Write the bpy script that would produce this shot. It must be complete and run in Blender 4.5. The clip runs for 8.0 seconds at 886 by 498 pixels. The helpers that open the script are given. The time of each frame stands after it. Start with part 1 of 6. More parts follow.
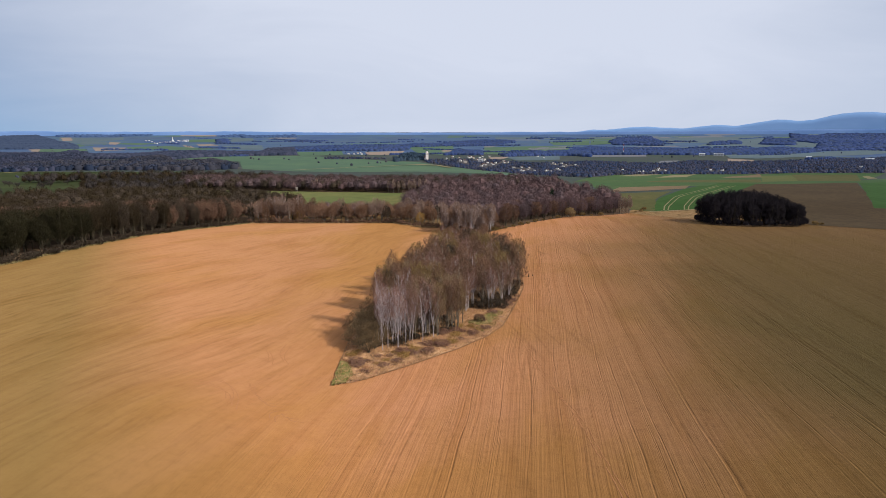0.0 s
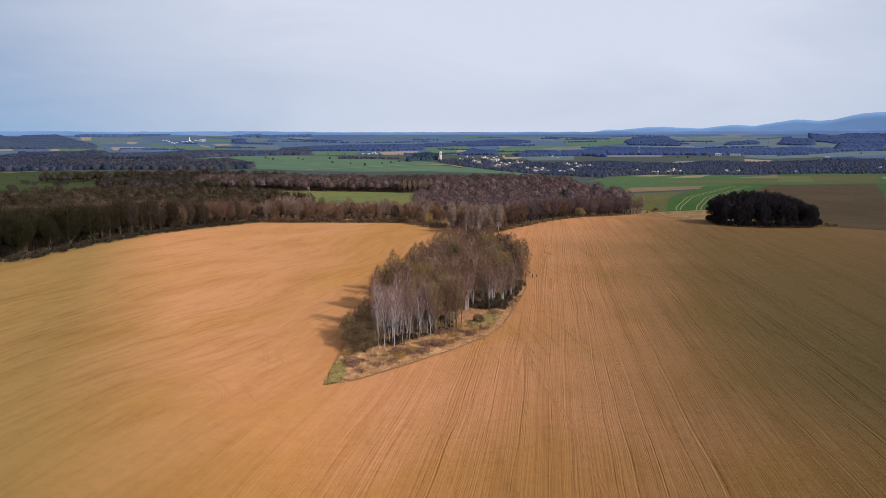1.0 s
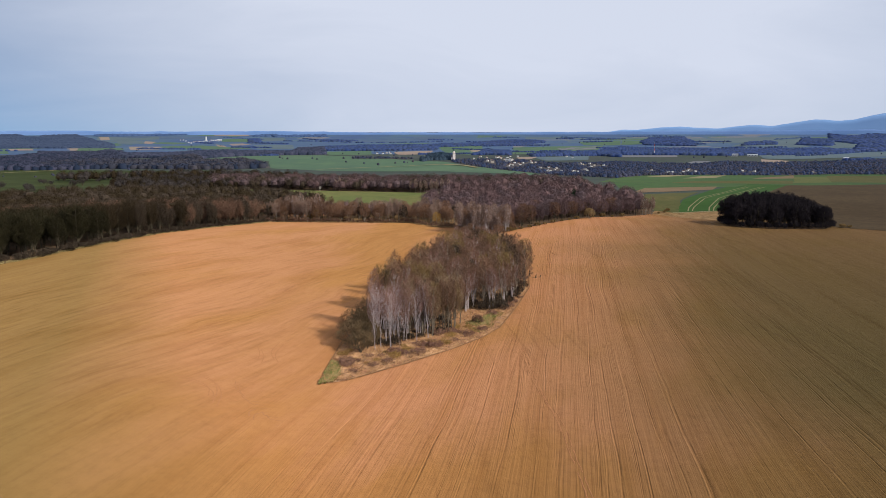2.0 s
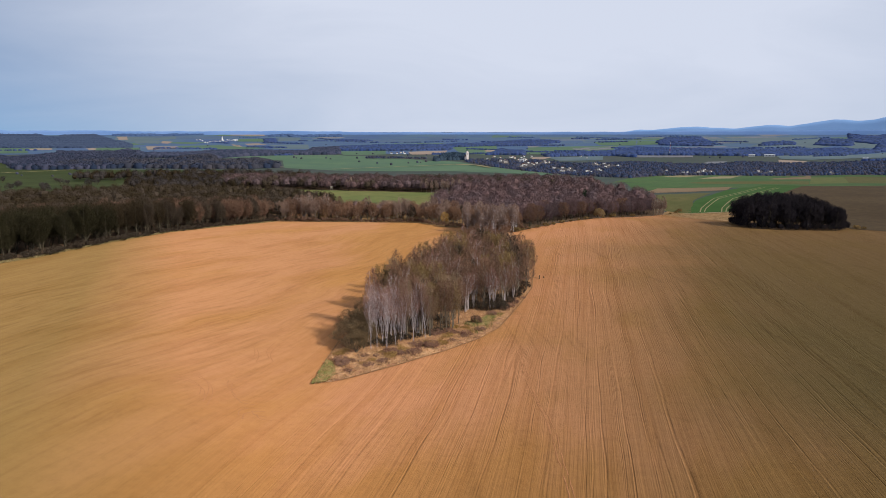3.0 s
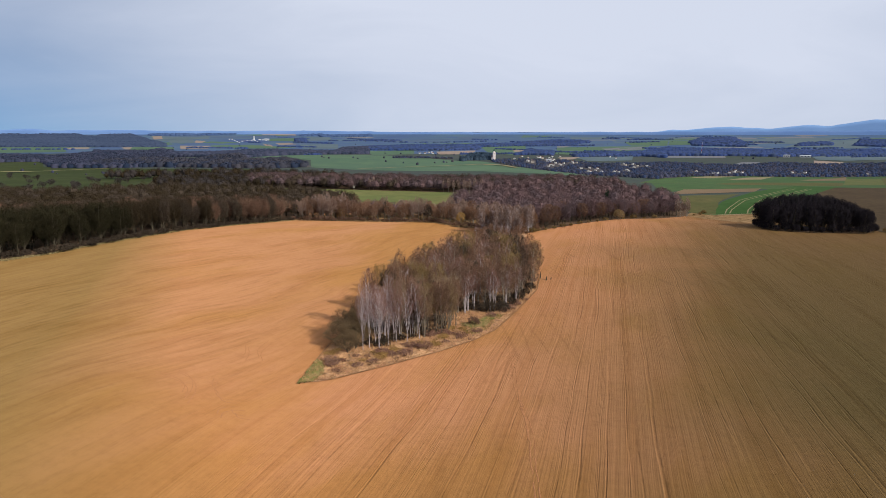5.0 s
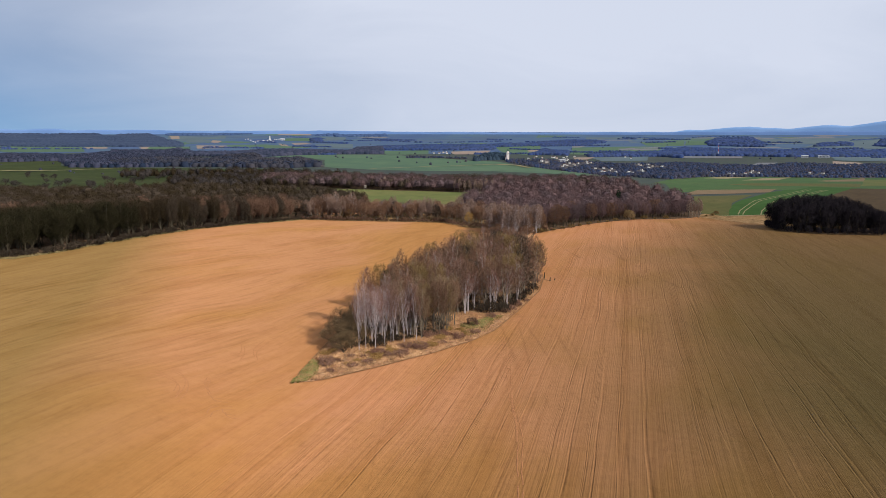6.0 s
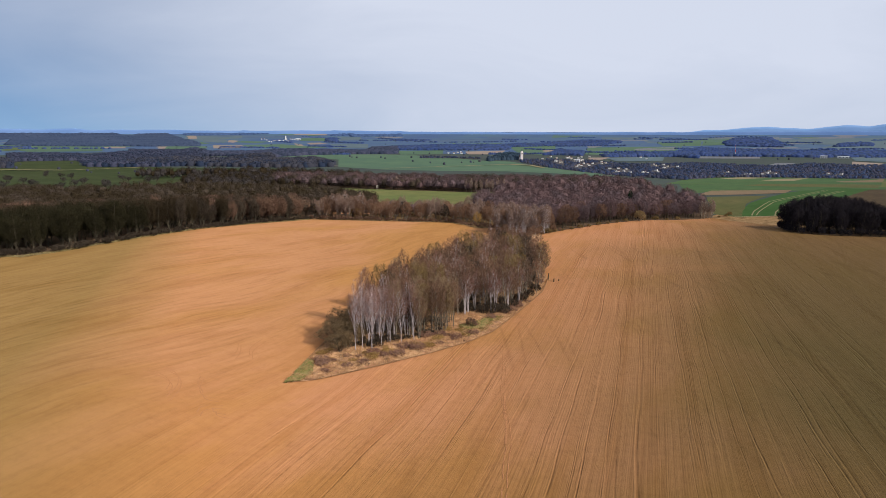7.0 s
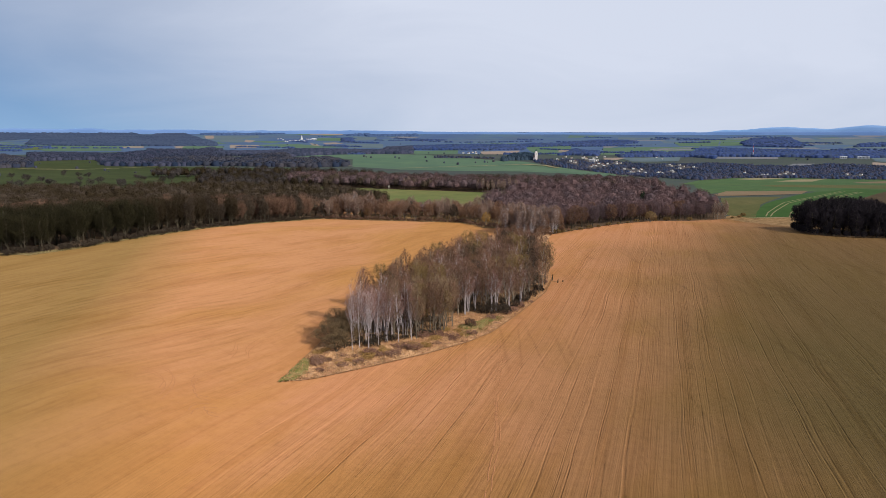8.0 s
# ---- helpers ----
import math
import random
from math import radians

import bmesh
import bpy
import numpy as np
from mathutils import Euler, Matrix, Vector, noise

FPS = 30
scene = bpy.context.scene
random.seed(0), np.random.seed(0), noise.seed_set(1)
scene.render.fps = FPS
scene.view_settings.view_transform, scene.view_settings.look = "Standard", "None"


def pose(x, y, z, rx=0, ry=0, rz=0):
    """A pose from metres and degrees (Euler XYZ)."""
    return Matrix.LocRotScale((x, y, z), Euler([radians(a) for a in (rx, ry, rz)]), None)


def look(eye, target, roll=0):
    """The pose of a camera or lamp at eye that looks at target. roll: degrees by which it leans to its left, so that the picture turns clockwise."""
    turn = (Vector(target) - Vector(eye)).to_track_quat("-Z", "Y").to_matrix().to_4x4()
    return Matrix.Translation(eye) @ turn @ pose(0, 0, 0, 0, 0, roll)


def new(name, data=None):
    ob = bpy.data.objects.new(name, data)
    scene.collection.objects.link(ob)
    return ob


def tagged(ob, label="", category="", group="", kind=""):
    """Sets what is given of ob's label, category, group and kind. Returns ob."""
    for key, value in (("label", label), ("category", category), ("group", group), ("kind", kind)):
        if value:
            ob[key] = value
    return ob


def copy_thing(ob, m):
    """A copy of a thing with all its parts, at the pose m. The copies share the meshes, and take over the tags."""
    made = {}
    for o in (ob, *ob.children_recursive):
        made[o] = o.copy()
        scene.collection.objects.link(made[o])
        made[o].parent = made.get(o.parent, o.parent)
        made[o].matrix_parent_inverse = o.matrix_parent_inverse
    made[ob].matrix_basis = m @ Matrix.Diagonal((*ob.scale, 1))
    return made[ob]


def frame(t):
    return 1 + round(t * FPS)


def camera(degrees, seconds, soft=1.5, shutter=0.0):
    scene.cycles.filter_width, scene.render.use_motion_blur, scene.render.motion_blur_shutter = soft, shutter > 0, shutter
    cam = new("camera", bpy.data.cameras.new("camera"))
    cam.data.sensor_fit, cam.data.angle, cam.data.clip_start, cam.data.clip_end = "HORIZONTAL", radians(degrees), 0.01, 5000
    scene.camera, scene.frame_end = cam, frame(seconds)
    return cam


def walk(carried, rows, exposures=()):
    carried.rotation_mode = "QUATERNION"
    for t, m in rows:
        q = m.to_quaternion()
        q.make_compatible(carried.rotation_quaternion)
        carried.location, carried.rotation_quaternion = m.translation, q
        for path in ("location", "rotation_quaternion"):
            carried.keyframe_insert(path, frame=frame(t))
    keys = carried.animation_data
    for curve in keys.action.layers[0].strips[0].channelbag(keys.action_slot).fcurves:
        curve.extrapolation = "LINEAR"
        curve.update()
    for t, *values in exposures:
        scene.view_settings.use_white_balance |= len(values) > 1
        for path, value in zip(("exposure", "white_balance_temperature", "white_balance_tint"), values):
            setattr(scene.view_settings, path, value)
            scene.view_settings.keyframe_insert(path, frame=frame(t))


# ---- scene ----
cam = camera(66.4, 8.0, 0.85)
# A slow sideways flight to the right, about 48 m over the field, turning gently left.
PATH = [
    (0.0, 1.014, 0.378, 47.965, -9.797, -0.109, 0.731),
    (0.5, 3.042, 0.560, 47.938, -9.799, -0.095, 1.380),
    (1.0, 5.061, 0.805, 47.912, -9.801, -0.080, 2.024),
    (1.5, 7.069, 1.109, 47.885, -9.803, -0.066, 2.665),
    (2.0, 9.067, 1.468, 47.858, -9.805, -0.052, 3.303),
    (2.5, 11.057, 1.876, 47.831, -9.807, -0.037, 3.939),
    (3.0, 13.038, 2.329, 47.803, -9.809, -0.023, 4.574),
    (3.5, 15.010, 2.822, 47.775, -9.811, -0.009, 5.209),
    (4.0, 16.975, 3.349, 47.747, -9.813, 0.005, 5.845),
    (4.5, 18.932, 3.907, 47.718, -9.814, 0.020, 6.482),
    (5.0, 20.881, 4.490, 47.689, -9.816, 0.034, 7.121),
    (5.5, 22.824, 5.093, 47.660, -9.818, 0.048, 7.764),
    (6.0, 24.761, 5.711, 47.630, -9.820, 0.063, 8.411),
    (6.5, 26.691, 6.340, 47.600, -9.822, 0.077, 9.062),
    (7.0, 28.615, 6.975, 47.570, -9.824, 0.091, 9.720),
    (7.5, 30.535, 7.611, 47.539, -9.826, 0.106, 10.383),
    (8.0, 32.449, 8.242, 47.508, -9.828, 0.120, 11.055),
]
walk(cam, [(t, pose(x, y, z, 90 + pitch, 0, yaw) @ pose(0, 0, 0, 0, 0, roll)) for t, x, y, z, pitch, roll, yaw in PATH])

# ---- light ----
SUN_ELEVATION, SUN_AZIMUTH = radians(34.5), radians(115)
sun_way = Vector((math.sin(SUN_AZIMUTH) * math.cos(SUN_ELEVATION), math.cos(SUN_AZIMUTH) * math.cos(SUN_ELEVATION), math.sin(SUN_ELEVATION)))
sun_data = bpy.data.lights.new("sun", "SUN")
sun_data.energy, sun_data.angle, sun_data.color = 4.25, radians(0.6), (1.0, 0.93, 0.82)
sun = new("sun", sun_data)
sun.matrix_world = look(sun_way * 100, (0, 0, 0))


def link(tree, a, out, b, inp):
    tree.links.new(a.outputs[out], b.inputs[inp])


def node(tree, kind, **values):
    n = tree.nodes.new(kind)
    for key, value in values.items():
        n.inputs[key].default_value = value
    return n


def ramp(tree, stops, source=None, out=0):
    n = tree.nodes.new("ShaderNodeValToRGB")
    while len(n.color_ramp.elements) < len(stops):
        n.color_ramp.elements.new(0.5)
    for e, (p, c) in zip(n.color_ramp.elements, stops):
        e.position, e.color = p, (*c, 1) if len(c) == 3 else c
    if source:
        tree.links.new(source.outputs[out], n.inputs[0])
    return n


def maths(tree, op, a, b=None, clamp=False):
    n = tree.nodes.new("ShaderNodeMath")
    n.operation, n.use_clamp = op, clamp
    for i, v in enumerate((a, b)):
        if v is None:
            continue
        if isinstance(v, (int, float)):
            n.inputs[i].default_value = v
        else:
            tree.links.new(v, n.inputs[i])
    return n.outputs[0]


def mixed(tree, factor, a, b, mode="MIX"):
    n = tree.nodes.new("ShaderNodeMix")
    n.data_type, n.blend_type = "RGBA", mode
    for i, v in ((0, factor), (6, a), (7, b)):
        if isinstance(v, (int, float)):
            n.inputs[i].default_value = v
        elif isinstance(v, tuple):
            n.inputs[i].default_value = (*v, 1)
        else:
            tree.links.new(v, n.inputs[i])
    return n.outputs[2]


# Clear blue spring sky behind a thin veil of high cloud, thickest ahead.
world = bpy.data.worlds.new("sky")
scene.world = world
world.use_nodes = True
wt = world.node_tree
wt.nodes.clear()
sky = wt.nodes.new("ShaderNodeTexSky")
sky.sky_type, sky.sun_disc = "NISHITA", False
sky.sun_elevation, sky.sun_rotation, sky.air_density, sky.dust_density, sky.ozone_density = SUN_ELEVATION, SUN_AZIMUTH, 1.0, 0.1, 3.0
coord = wt.nodes.new("ShaderNodeTexCoord")
lifted = wt.nodes.new("ShaderNodeVectorMath")
lifted.operation = "ADD"
lifted.inputs[1].default_value = (0, 0, 0.22)
link(wt, coord, "Generated", lifted, 0)
link(wt, lifted, 0, sky, "Vector")
split = wt.nodes.new("ShaderNodeSeparateXYZ")
link(wt, coord, "Generated", split, 0)
stretch = wt.nodes.new("ShaderNodeMapping")
stretch.inputs["Scale"].default_value = (1.0, 1.0, 3.5)
link(wt, coord, "Generated", stretch, 0)
wisps = node(wt, "ShaderNodeTexNoise", Scale=2.2, Detail=6.0, Roughness=0.55, Distortion=0.6)
link(wt, stretch, 0, wisps, 0)
off = maths(wt, "SUBTRACT", split.outputs[0], 0.1)
west = maths(wt, "MINIMUM", off, 0.0)
side = maths(wt, "SUBTRACT", 0.92, maths(wt, "ADD", maths(wt, "MULTIPLY", maths(wt, "MULTIPLY", off, off), 1.1), maths(wt, "MULTIPLY", maths(wt, "MULTIPLY", west, west), maths(wt, "SUBTRACT", 0.6, maths(wt, "MULTIPLY", split.outputs[2], 4.0), True))))
veil = maths(wt, "ADD", side, maths(wt, "MULTIPLY", maths(wt, "SUBTRACT", wisps.outputs["Fac"], 0.5), 0.55))
height = maths(wt, "MULTIPLY", split.outputs[2], 0.9)
veil = maths(wt, "ADD", veil, height, True)
veil = maths(wt, "MULTIPLY", veil, 0.93)
veiled = mixed(wt, veil, sky.outputs[0], (7.0, 7.5, 8.8))
back = wt.nodes.new("ShaderNodeBackground")
back.inputs["Strength"].default_value = 0.1
wt.links.new(veiled, back.inputs["Color"])
wout = wt.nodes.new("ShaderNodeOutputWorld")
link(wt, back, 0, wout, 0)


# ---- materials ----
def material(name, rough=0.9):
    m = bpy.data.materials.new(name)
    m.use_nodes = True
    t = m.node_tree
    p = t.nodes["Principled BSDF"]
    p.inputs["Roughness"].default_value = rough
    p.inputs["Specular IOR Level"].default_value = 0.04
    p.inputs["Diffuse Roughness"].default_value = 1.0
    return m, t, p


def place(t, scale=(1, 1, 1), turn=0.0):
    g = t.nodes.new("ShaderNodeNewGeometry")
    mp = t.nodes.new("ShaderNodeMapping")
    mp.vector_type = "TEXTURE"
    mp.inputs["Scale"].default_value = tuple(1 / s for s in scale)
    mp.inputs["Rotation"].default_value = (0, 0, turn)
    link(t, g, "Position", mp, 0)
    return mp


def bumped(t, p, height_out, strength, distance):
    b = t.nodes.new("ShaderNodeBump")
    b.inputs["Strength"].default_value, b.inputs["Distance"].default_value = strength, distance
    t.links.new(height_out, b.inputs["Height"])
    link(t, b, 0, p, "Normal")


def earthy(name, a, b, c, fine, coarse, bump=0.3, depth=0.1, rough=0.95):
    """Ground cover in three colours, blended at a coarse and a fine scale."""
    m, t, p = material(name, rough)
    n1 = node(t, "ShaderNodeTexNoise", Scale=coarse, Detail=5.0, Roughness=0.6)
    n2 = node(t, "ShaderNodeTexNoise", Scale=fine, Detail=6.0, Roughness=0.7)
    for n in (n1, n2):
        link(t, place(t), 0, n, 0)
    f1 = ramp(t, [(0.38, (0, 0, 0)), (0.62, (1, 1, 1))], n1)
    f2 = ramp(t, [(0.42, (0, 0, 0)), (0.68, (1, 1, 1))], n2)
    col = mixed(t, f1.outputs[0], a, b)
    col = mixed(t, f2.outputs[0], col, c)
    t.links.new(col, p.inputs["Base Color"])
    bumped(t, p, n2.outputs["Fac"], bump, depth)
    return m


def twiggy(name, a, b, rough=0.85):
    """Bare twigs: the colour varies from tree to tree and from twig to twig."""
    m, t, p = material(name, rough)
    g = t.nodes.new("ShaderNodeNewGeometry")
    o = t.nodes.new("ShaderNodeObjectInfo")
    f = maths(t, "ADD", maths(t, "MULTIPLY", g.outputs["Random Per Island"], 0.55), maths(t, "MULTIPLY", o.outputs["Random"], 0.45))
    t.links.new(mixed(t, f, a, b), p.inputs["Base Color"])
    p.inputs["Diffuse Roughness"].default_value = 0.0
    return m


def hazy_crowns(name, a, b, c):
    """Crowns of a distant wood, haze put into the colour: stands of two tones, and a little difference from tree to
    tree.
    """
    m, t, p = material(name, 0.9)
    g = t.nodes.new("ShaderNodeNewGeometry")
    n = node(t, "ShaderNodeTexNoise", Scale=0.005, Detail=4.0, Roughness=0.6)
    link(t, g, "Position", n, 0)
    f = ramp(t, [(0.4, (0, 0, 0)), (0.6, (1, 1, 1))], n)
    col = mixed(t, f.outputs[0], a, b)
    t.links.new(mixed(t, maths(t, "MULTIPLY", g.outputs["Random Per Island"], 0.45), col, c), p.inputs["Base Color"])
    return m


def bark(name, a, b, stretch, low, high):
    m, t, p = material(name, 0.8)
    c = t.nodes.new("ShaderNodeTexCoord")
    mp = t.nodes.new("ShaderNodeMapping")
    mp.inputs["Scale"].default_value = stretch
    link(t, c, "Object", mp, 0)
    n = node(t, "ShaderNodeTexNoise", Scale=1.0, Detail=5.0, Roughness=0.7)
    link(t, mp, 0, n, 0)
    r = ramp(t, [(low, a), (high, b)], n)
    link(t, r, 0, p, "Base Color")
    bumped(t, p, n.outputs["Fac"], 0.4, 0.03)
    return m


def ploughed():
    """Harrowed, drilled soil: streaks along the working direction, edge darkening painted in."""
    m, t, p = material("ploughed_soil", 0.95)
    g = t.nodes.new("ShaderNodeNewGeometry")
    xyz = t.nodes.new("ShaderNodeSeparateXYZ")
    link(t, g, "Position", xyz, 0)
    x, y = xyz.outputs[0], xyz.outputs[1]

    def streaks(turn, across, along, warp, detail=4.0):
        wob = node(t, "ShaderNodeTexNoise", Scale=0.012, Detail=2.0)
        link(t, g, "Position", wob, 0)
        shift = t.nodes.new("ShaderNodeVectorMath")
        shift.operation = "MULTIPLY_ADD"
        link(t, wob, "Color", shift, 0)
        shift.inputs[1].default_value = (warp, warp, 0)
        link(t, g, "Position", shift, 2)
        mp = t.nodes.new("ShaderNodeMapping")
        mp.inputs["Rotation"].default_value = (0, 0, turn)
        link(t, shift, 0, mp, 0)
        sc = t.nodes.new("ShaderNodeMapping")
        sc.inputs["Scale"].default_value = (across, along, 0)
        link(t, mp, 0, sc, 0)
        n = node(t, "ShaderNodeTexNoise", Scale=1.0, Detail=detail, Roughness=0.6)
        link(t, sc, 0, n, 0)
        return n.outputs["Fac"]

    def rows(turn, across, along, warp, width, aside=0.0, start=0.37):
        """Thin wandering lines, unevenly spaced, along one working direction; aside moves them over by a part of their spacing."""
        wob = node(t, "ShaderNodeTexNoise", Scale=0.02, Detail=2.0)
        link(t, g, "Position", wob, 0)
        shift = t.nodes.new("ShaderNodeVectorMath")
        shift.operation = "MULTIPLY_ADD"
        link(t, wob, "Color", shift, 0)
        shift.inputs[1].default_value = (warp, 0, 0)
        link(t, g, "Position", shift, 2)
        turned = t.nodes.new("ShaderNodeMapping")
        turned.inputs["Rotation"].default_value = (0, 0, turn)
        turned.inputs["Location"].default_value = (aside, 0, 0)
        link(t, shift, 0, turned, 0)
        sized = t.nodes.new("ShaderNodeMapping")
        sized.inputs["Scale"].default_value = (across, along, 0)
        sized.inputs["Location"].default_value = (0, 0, start)
        link(t, turned, 0, sized, 0)
        n = node(t, "ShaderNodeTexNoise", Scale=1.0, Detail=0.0)
        link(t, sized, 0, n, 0)
        away = maths(t, "ABSOLUTE", maths(t, "SUBTRACT", n.outputs["Fac"], 0.5))
        return maths(t, "SUBTRACT", 1.0, maths(t, "MULTIPLY", away, 1 / width), True)

    right_fine = streaks(radians(7), 3.2, 0.014, 2.5, 6.0)
    right_broad = streaks(radians(7), 0.3, 0.006, 2.5)
    left_fine = streaks(radians(14), 0.75, 0.06, 22, 5.0)
    left_broad = streaks(radians(17), 0.1, 0.02, 35)
    # West of the copse the field was worked in another direction.
    west = maths(t, "MULTIPLY_ADD", x, -0.03)
    west.node.inputs[2].default_value = -0.35
    west = maths(t, "ADD", west, maths(t, "MULTIPLY", maths(t, "SUBTRACT", y, 110), 0.006), True)
    fine = mixed(t, west, right_fine, left_fine)
    broad = mixed(t, west, right_broad, left_broad)
    patches = node(t, "ShaderNodeTexNoise", Scale=0.018, Detail=4.0, Roughness=0.5)
    link(t, g, "Position", patches, 0)
    grains = node(t, "ShaderNodeTexNoise", Scale=0.55, Detail=8.0, Roughness=0.75)
    link(t, g, "Position", grains, 0)
    pinkish, orange, olive, tan = SOIL_PINK, SOIL_ORANGE, SOIL_EDGE_OLIVE, SOIL_EDGE_TAN
    # Orange subsoil shows in drawn-out patches, more of it on the near slope and beside the copse.
    drawn = streaks(radians(16), 0.05, 0.014, 30, 5.0)
    lean = maths(t, "MULTIPLY", maths(t, "MAXIMUM", maths(t, "SUBTRACT", 112, y), 0.0), 0.006)
    beside = maths(t, "SUBTRACT", 1.0, maths(t, "MULTIPLY", maths(t, "ABSOLUTE", maths(t, "ADD", x, 32)), 0.04), True)
    beside = maths(t, "MULTIPLY", beside, maths(t, "MULTIPLY", maths(t, "SUBTRACT", y, 150), 0.006, True))
    lean = maths(t, "ADD", lean, maths(t, "MULTIPLY", beside, 0.3))
    f = ramp(t, [(0.47, (0, 0, 0)), (0.66, (1, 1, 1))])
    t.links.new(maths(t, "ADD", maths(t, "ADD", maths(t, "MULTIPLY", drawn, 0.7), maths(t, "MULTIPLY", patches.outputs["Fac"], 0.3)), lean), f.inputs[0])
    col = mixed(t, f.outputs[0], pinkish, orange)
    # Darkening towards the view's edges painted into the soil: olive eastwards, tan westwards.
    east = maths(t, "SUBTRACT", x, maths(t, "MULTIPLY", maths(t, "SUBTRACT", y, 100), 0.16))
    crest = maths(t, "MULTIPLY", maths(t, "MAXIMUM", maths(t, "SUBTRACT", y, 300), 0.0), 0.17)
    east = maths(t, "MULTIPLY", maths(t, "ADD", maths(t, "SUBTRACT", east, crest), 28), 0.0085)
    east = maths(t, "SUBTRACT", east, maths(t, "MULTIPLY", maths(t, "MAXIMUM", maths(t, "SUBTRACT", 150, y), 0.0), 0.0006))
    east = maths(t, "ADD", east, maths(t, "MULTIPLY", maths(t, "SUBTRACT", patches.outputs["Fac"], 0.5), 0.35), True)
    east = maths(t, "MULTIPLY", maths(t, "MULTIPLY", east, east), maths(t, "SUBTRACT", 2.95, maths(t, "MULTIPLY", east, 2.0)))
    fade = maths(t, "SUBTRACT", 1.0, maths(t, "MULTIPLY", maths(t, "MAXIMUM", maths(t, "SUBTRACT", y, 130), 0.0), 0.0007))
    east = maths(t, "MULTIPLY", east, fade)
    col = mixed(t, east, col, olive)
    # dry: how much tan goes in towards the west.
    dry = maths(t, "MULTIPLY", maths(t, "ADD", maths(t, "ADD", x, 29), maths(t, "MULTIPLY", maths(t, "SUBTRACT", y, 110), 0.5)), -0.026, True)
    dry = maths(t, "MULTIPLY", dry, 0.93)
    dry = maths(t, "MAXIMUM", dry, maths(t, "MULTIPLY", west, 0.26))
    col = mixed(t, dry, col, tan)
    fb = ramp(t, [(0.32, (0.86, 0.82, 0.75)), (0.52, (1, 1, 1)), (0.7, (1.04, 1.04, 1.04))])
    t.links.new(broad, fb.inputs[0])
    col = mixed(t, 0.9, col, fb.outputs[0], "MULTIPLY")
    smears = ramp(t, [(0.4, (0.76, 0.72, 0.6)), (0.54, (1, 1, 1)), (0.68, (1.06, 1.06, 1.06))])
    t.links.new(streaks(radians(15), 0.6, 0.05, 24, 5.0), smears.inputs[0])
    mid_slope = maths(t, "SUBTRACT", 1.0, maths(t, "MULTIPLY", maths(t, "ABSOLUTE", maths(t, "SUBTRACT", maths(t, "ADD", y, maths(t, "MULTIPLY", x, 0.35)), 122)), 0.017), True)
    col = mixed(t, maths(t, "MULTIPLY", maths(t, "MULTIPLY", west, mid_slope), 0.45), col, smears.outputs[0], "MULTIPLY")
    ff = ramp(t, [(0.3, (0.45, 0.4, 0.35)), (0.47, (0.9, 0.89, 0.88)), (0.52, (1, 1, 1)), (0.72, (1.12, 1.13, 1.14))])
    t.links.new(fine, ff.inputs[0])
    col = mixed(t, 0.3, col, ff.outputs[0], "MULTIPLY")
    # Drill rows: single furrows and bundles of finer ones, fainter and stronger from pass to pass.
    passes = streaks(radians(7), 0.22, 0.008, 5, 2.0)
    weight = ramp(t, [(0.4, (0.15, 0.15, 0.15)), (0.6, (1, 1, 1))])
    t.links.new(passes, weight.inputs[0])
    bundles = ramp(t, [(0.5, (0, 0, 0)), (0.6, (1, 1, 1))])
    t.links.new(streaks(radians(7), 0.32, 0.006, 3, 1.0), bundles.inputs[0])
    clods = node(t, "ShaderNodeTexNoise", Scale=0.45, Detail=3.0, Roughness=0.6)
    link(t, g, "Position", clods, 0)
    broken = ramp(t, [(0.36, (0.45, 0.45, 0.45)), (0.58, (1, 1, 1))], clods)
    # The headland round the copse and the western part were drilled more shallowly.
    shallow = maths(t, "ADD", maths(t, "MULTIPLY", x, 0.018), 0.72, True)
    drilled = maths(t, "MULTIPLY", maths(t, "MULTIPLY", shallow, broken.outputs[0]), maths(t, "SUBTRACT", 1.0, west))
    furrows = maths(t, "MULTIPLY", rows(radians(7), 0.5, 0.0035, 3.2, 0.03), weight.outputs[0])
    finer = maths(t, "MULTIPLY", maths(t, "MULTIPLY", rows(radians(7), 1.6, 0.005, 3.2, 0.06, 0.0, 0.7), bundles.outputs[0]), 0.55)
    lines = maths(t, "MULTIPLY", maths(t, "MAXIMUM", furrows, finer), drilled)
    # Shade in the furrows, painted as a darker line of soil colour.
    col = mixed(t, maths(t, "MULTIPLY", lines, 0.62), col, mixed(t, 1.0, col, (0.4, 0.35, 0.3), "MULTIPLY"))
    # Highlight on the ridge crests, painted as a lighter line beside each furrow.
    ridges = maths(t, "MULTIPLY", rows(radians(7), 0.5, 0.0035, 3.2, 0.03, 0.22), weight.outputs[0])
    fine_ridges = maths(t, "MULTIPLY", maths(t, "MULTIPLY", rows(radians(7), 1.6, 0.005, 3.2, 0.06, 0.13, 0.7), bundles.outputs[0]), 0.5)
    crests = maths(t, "MULTIPLY", maths(t, "MAXIMUM", ridges, fine_ridges), drilled)
    col = mixed(t, maths(t, "MULTIPLY", crests, 0.66), col, mixed(t, 1.0, col, (1.6, 1.62, 1.66), "MULTIPLY"))
    # Older, fainter passes that cross the rows at an angle.
    here = ramp(t, [(0.42, (0, 0, 0)), (0.55, (1, 1, 1))], patches)
    crossing = maths(t, "MULTIPLY", maths(t, "MULTIPLY", rows(radians(-9), 0.2, 0.006, 4.0, 0.03), here.outputs[0]), drilled)
    col = mixed(t, maths(t, "MULTIPLY", crossing, 0.34), col, mixed(t, 1.0, col, (0.5, 0.46, 0.42), "MULTIPLY"))
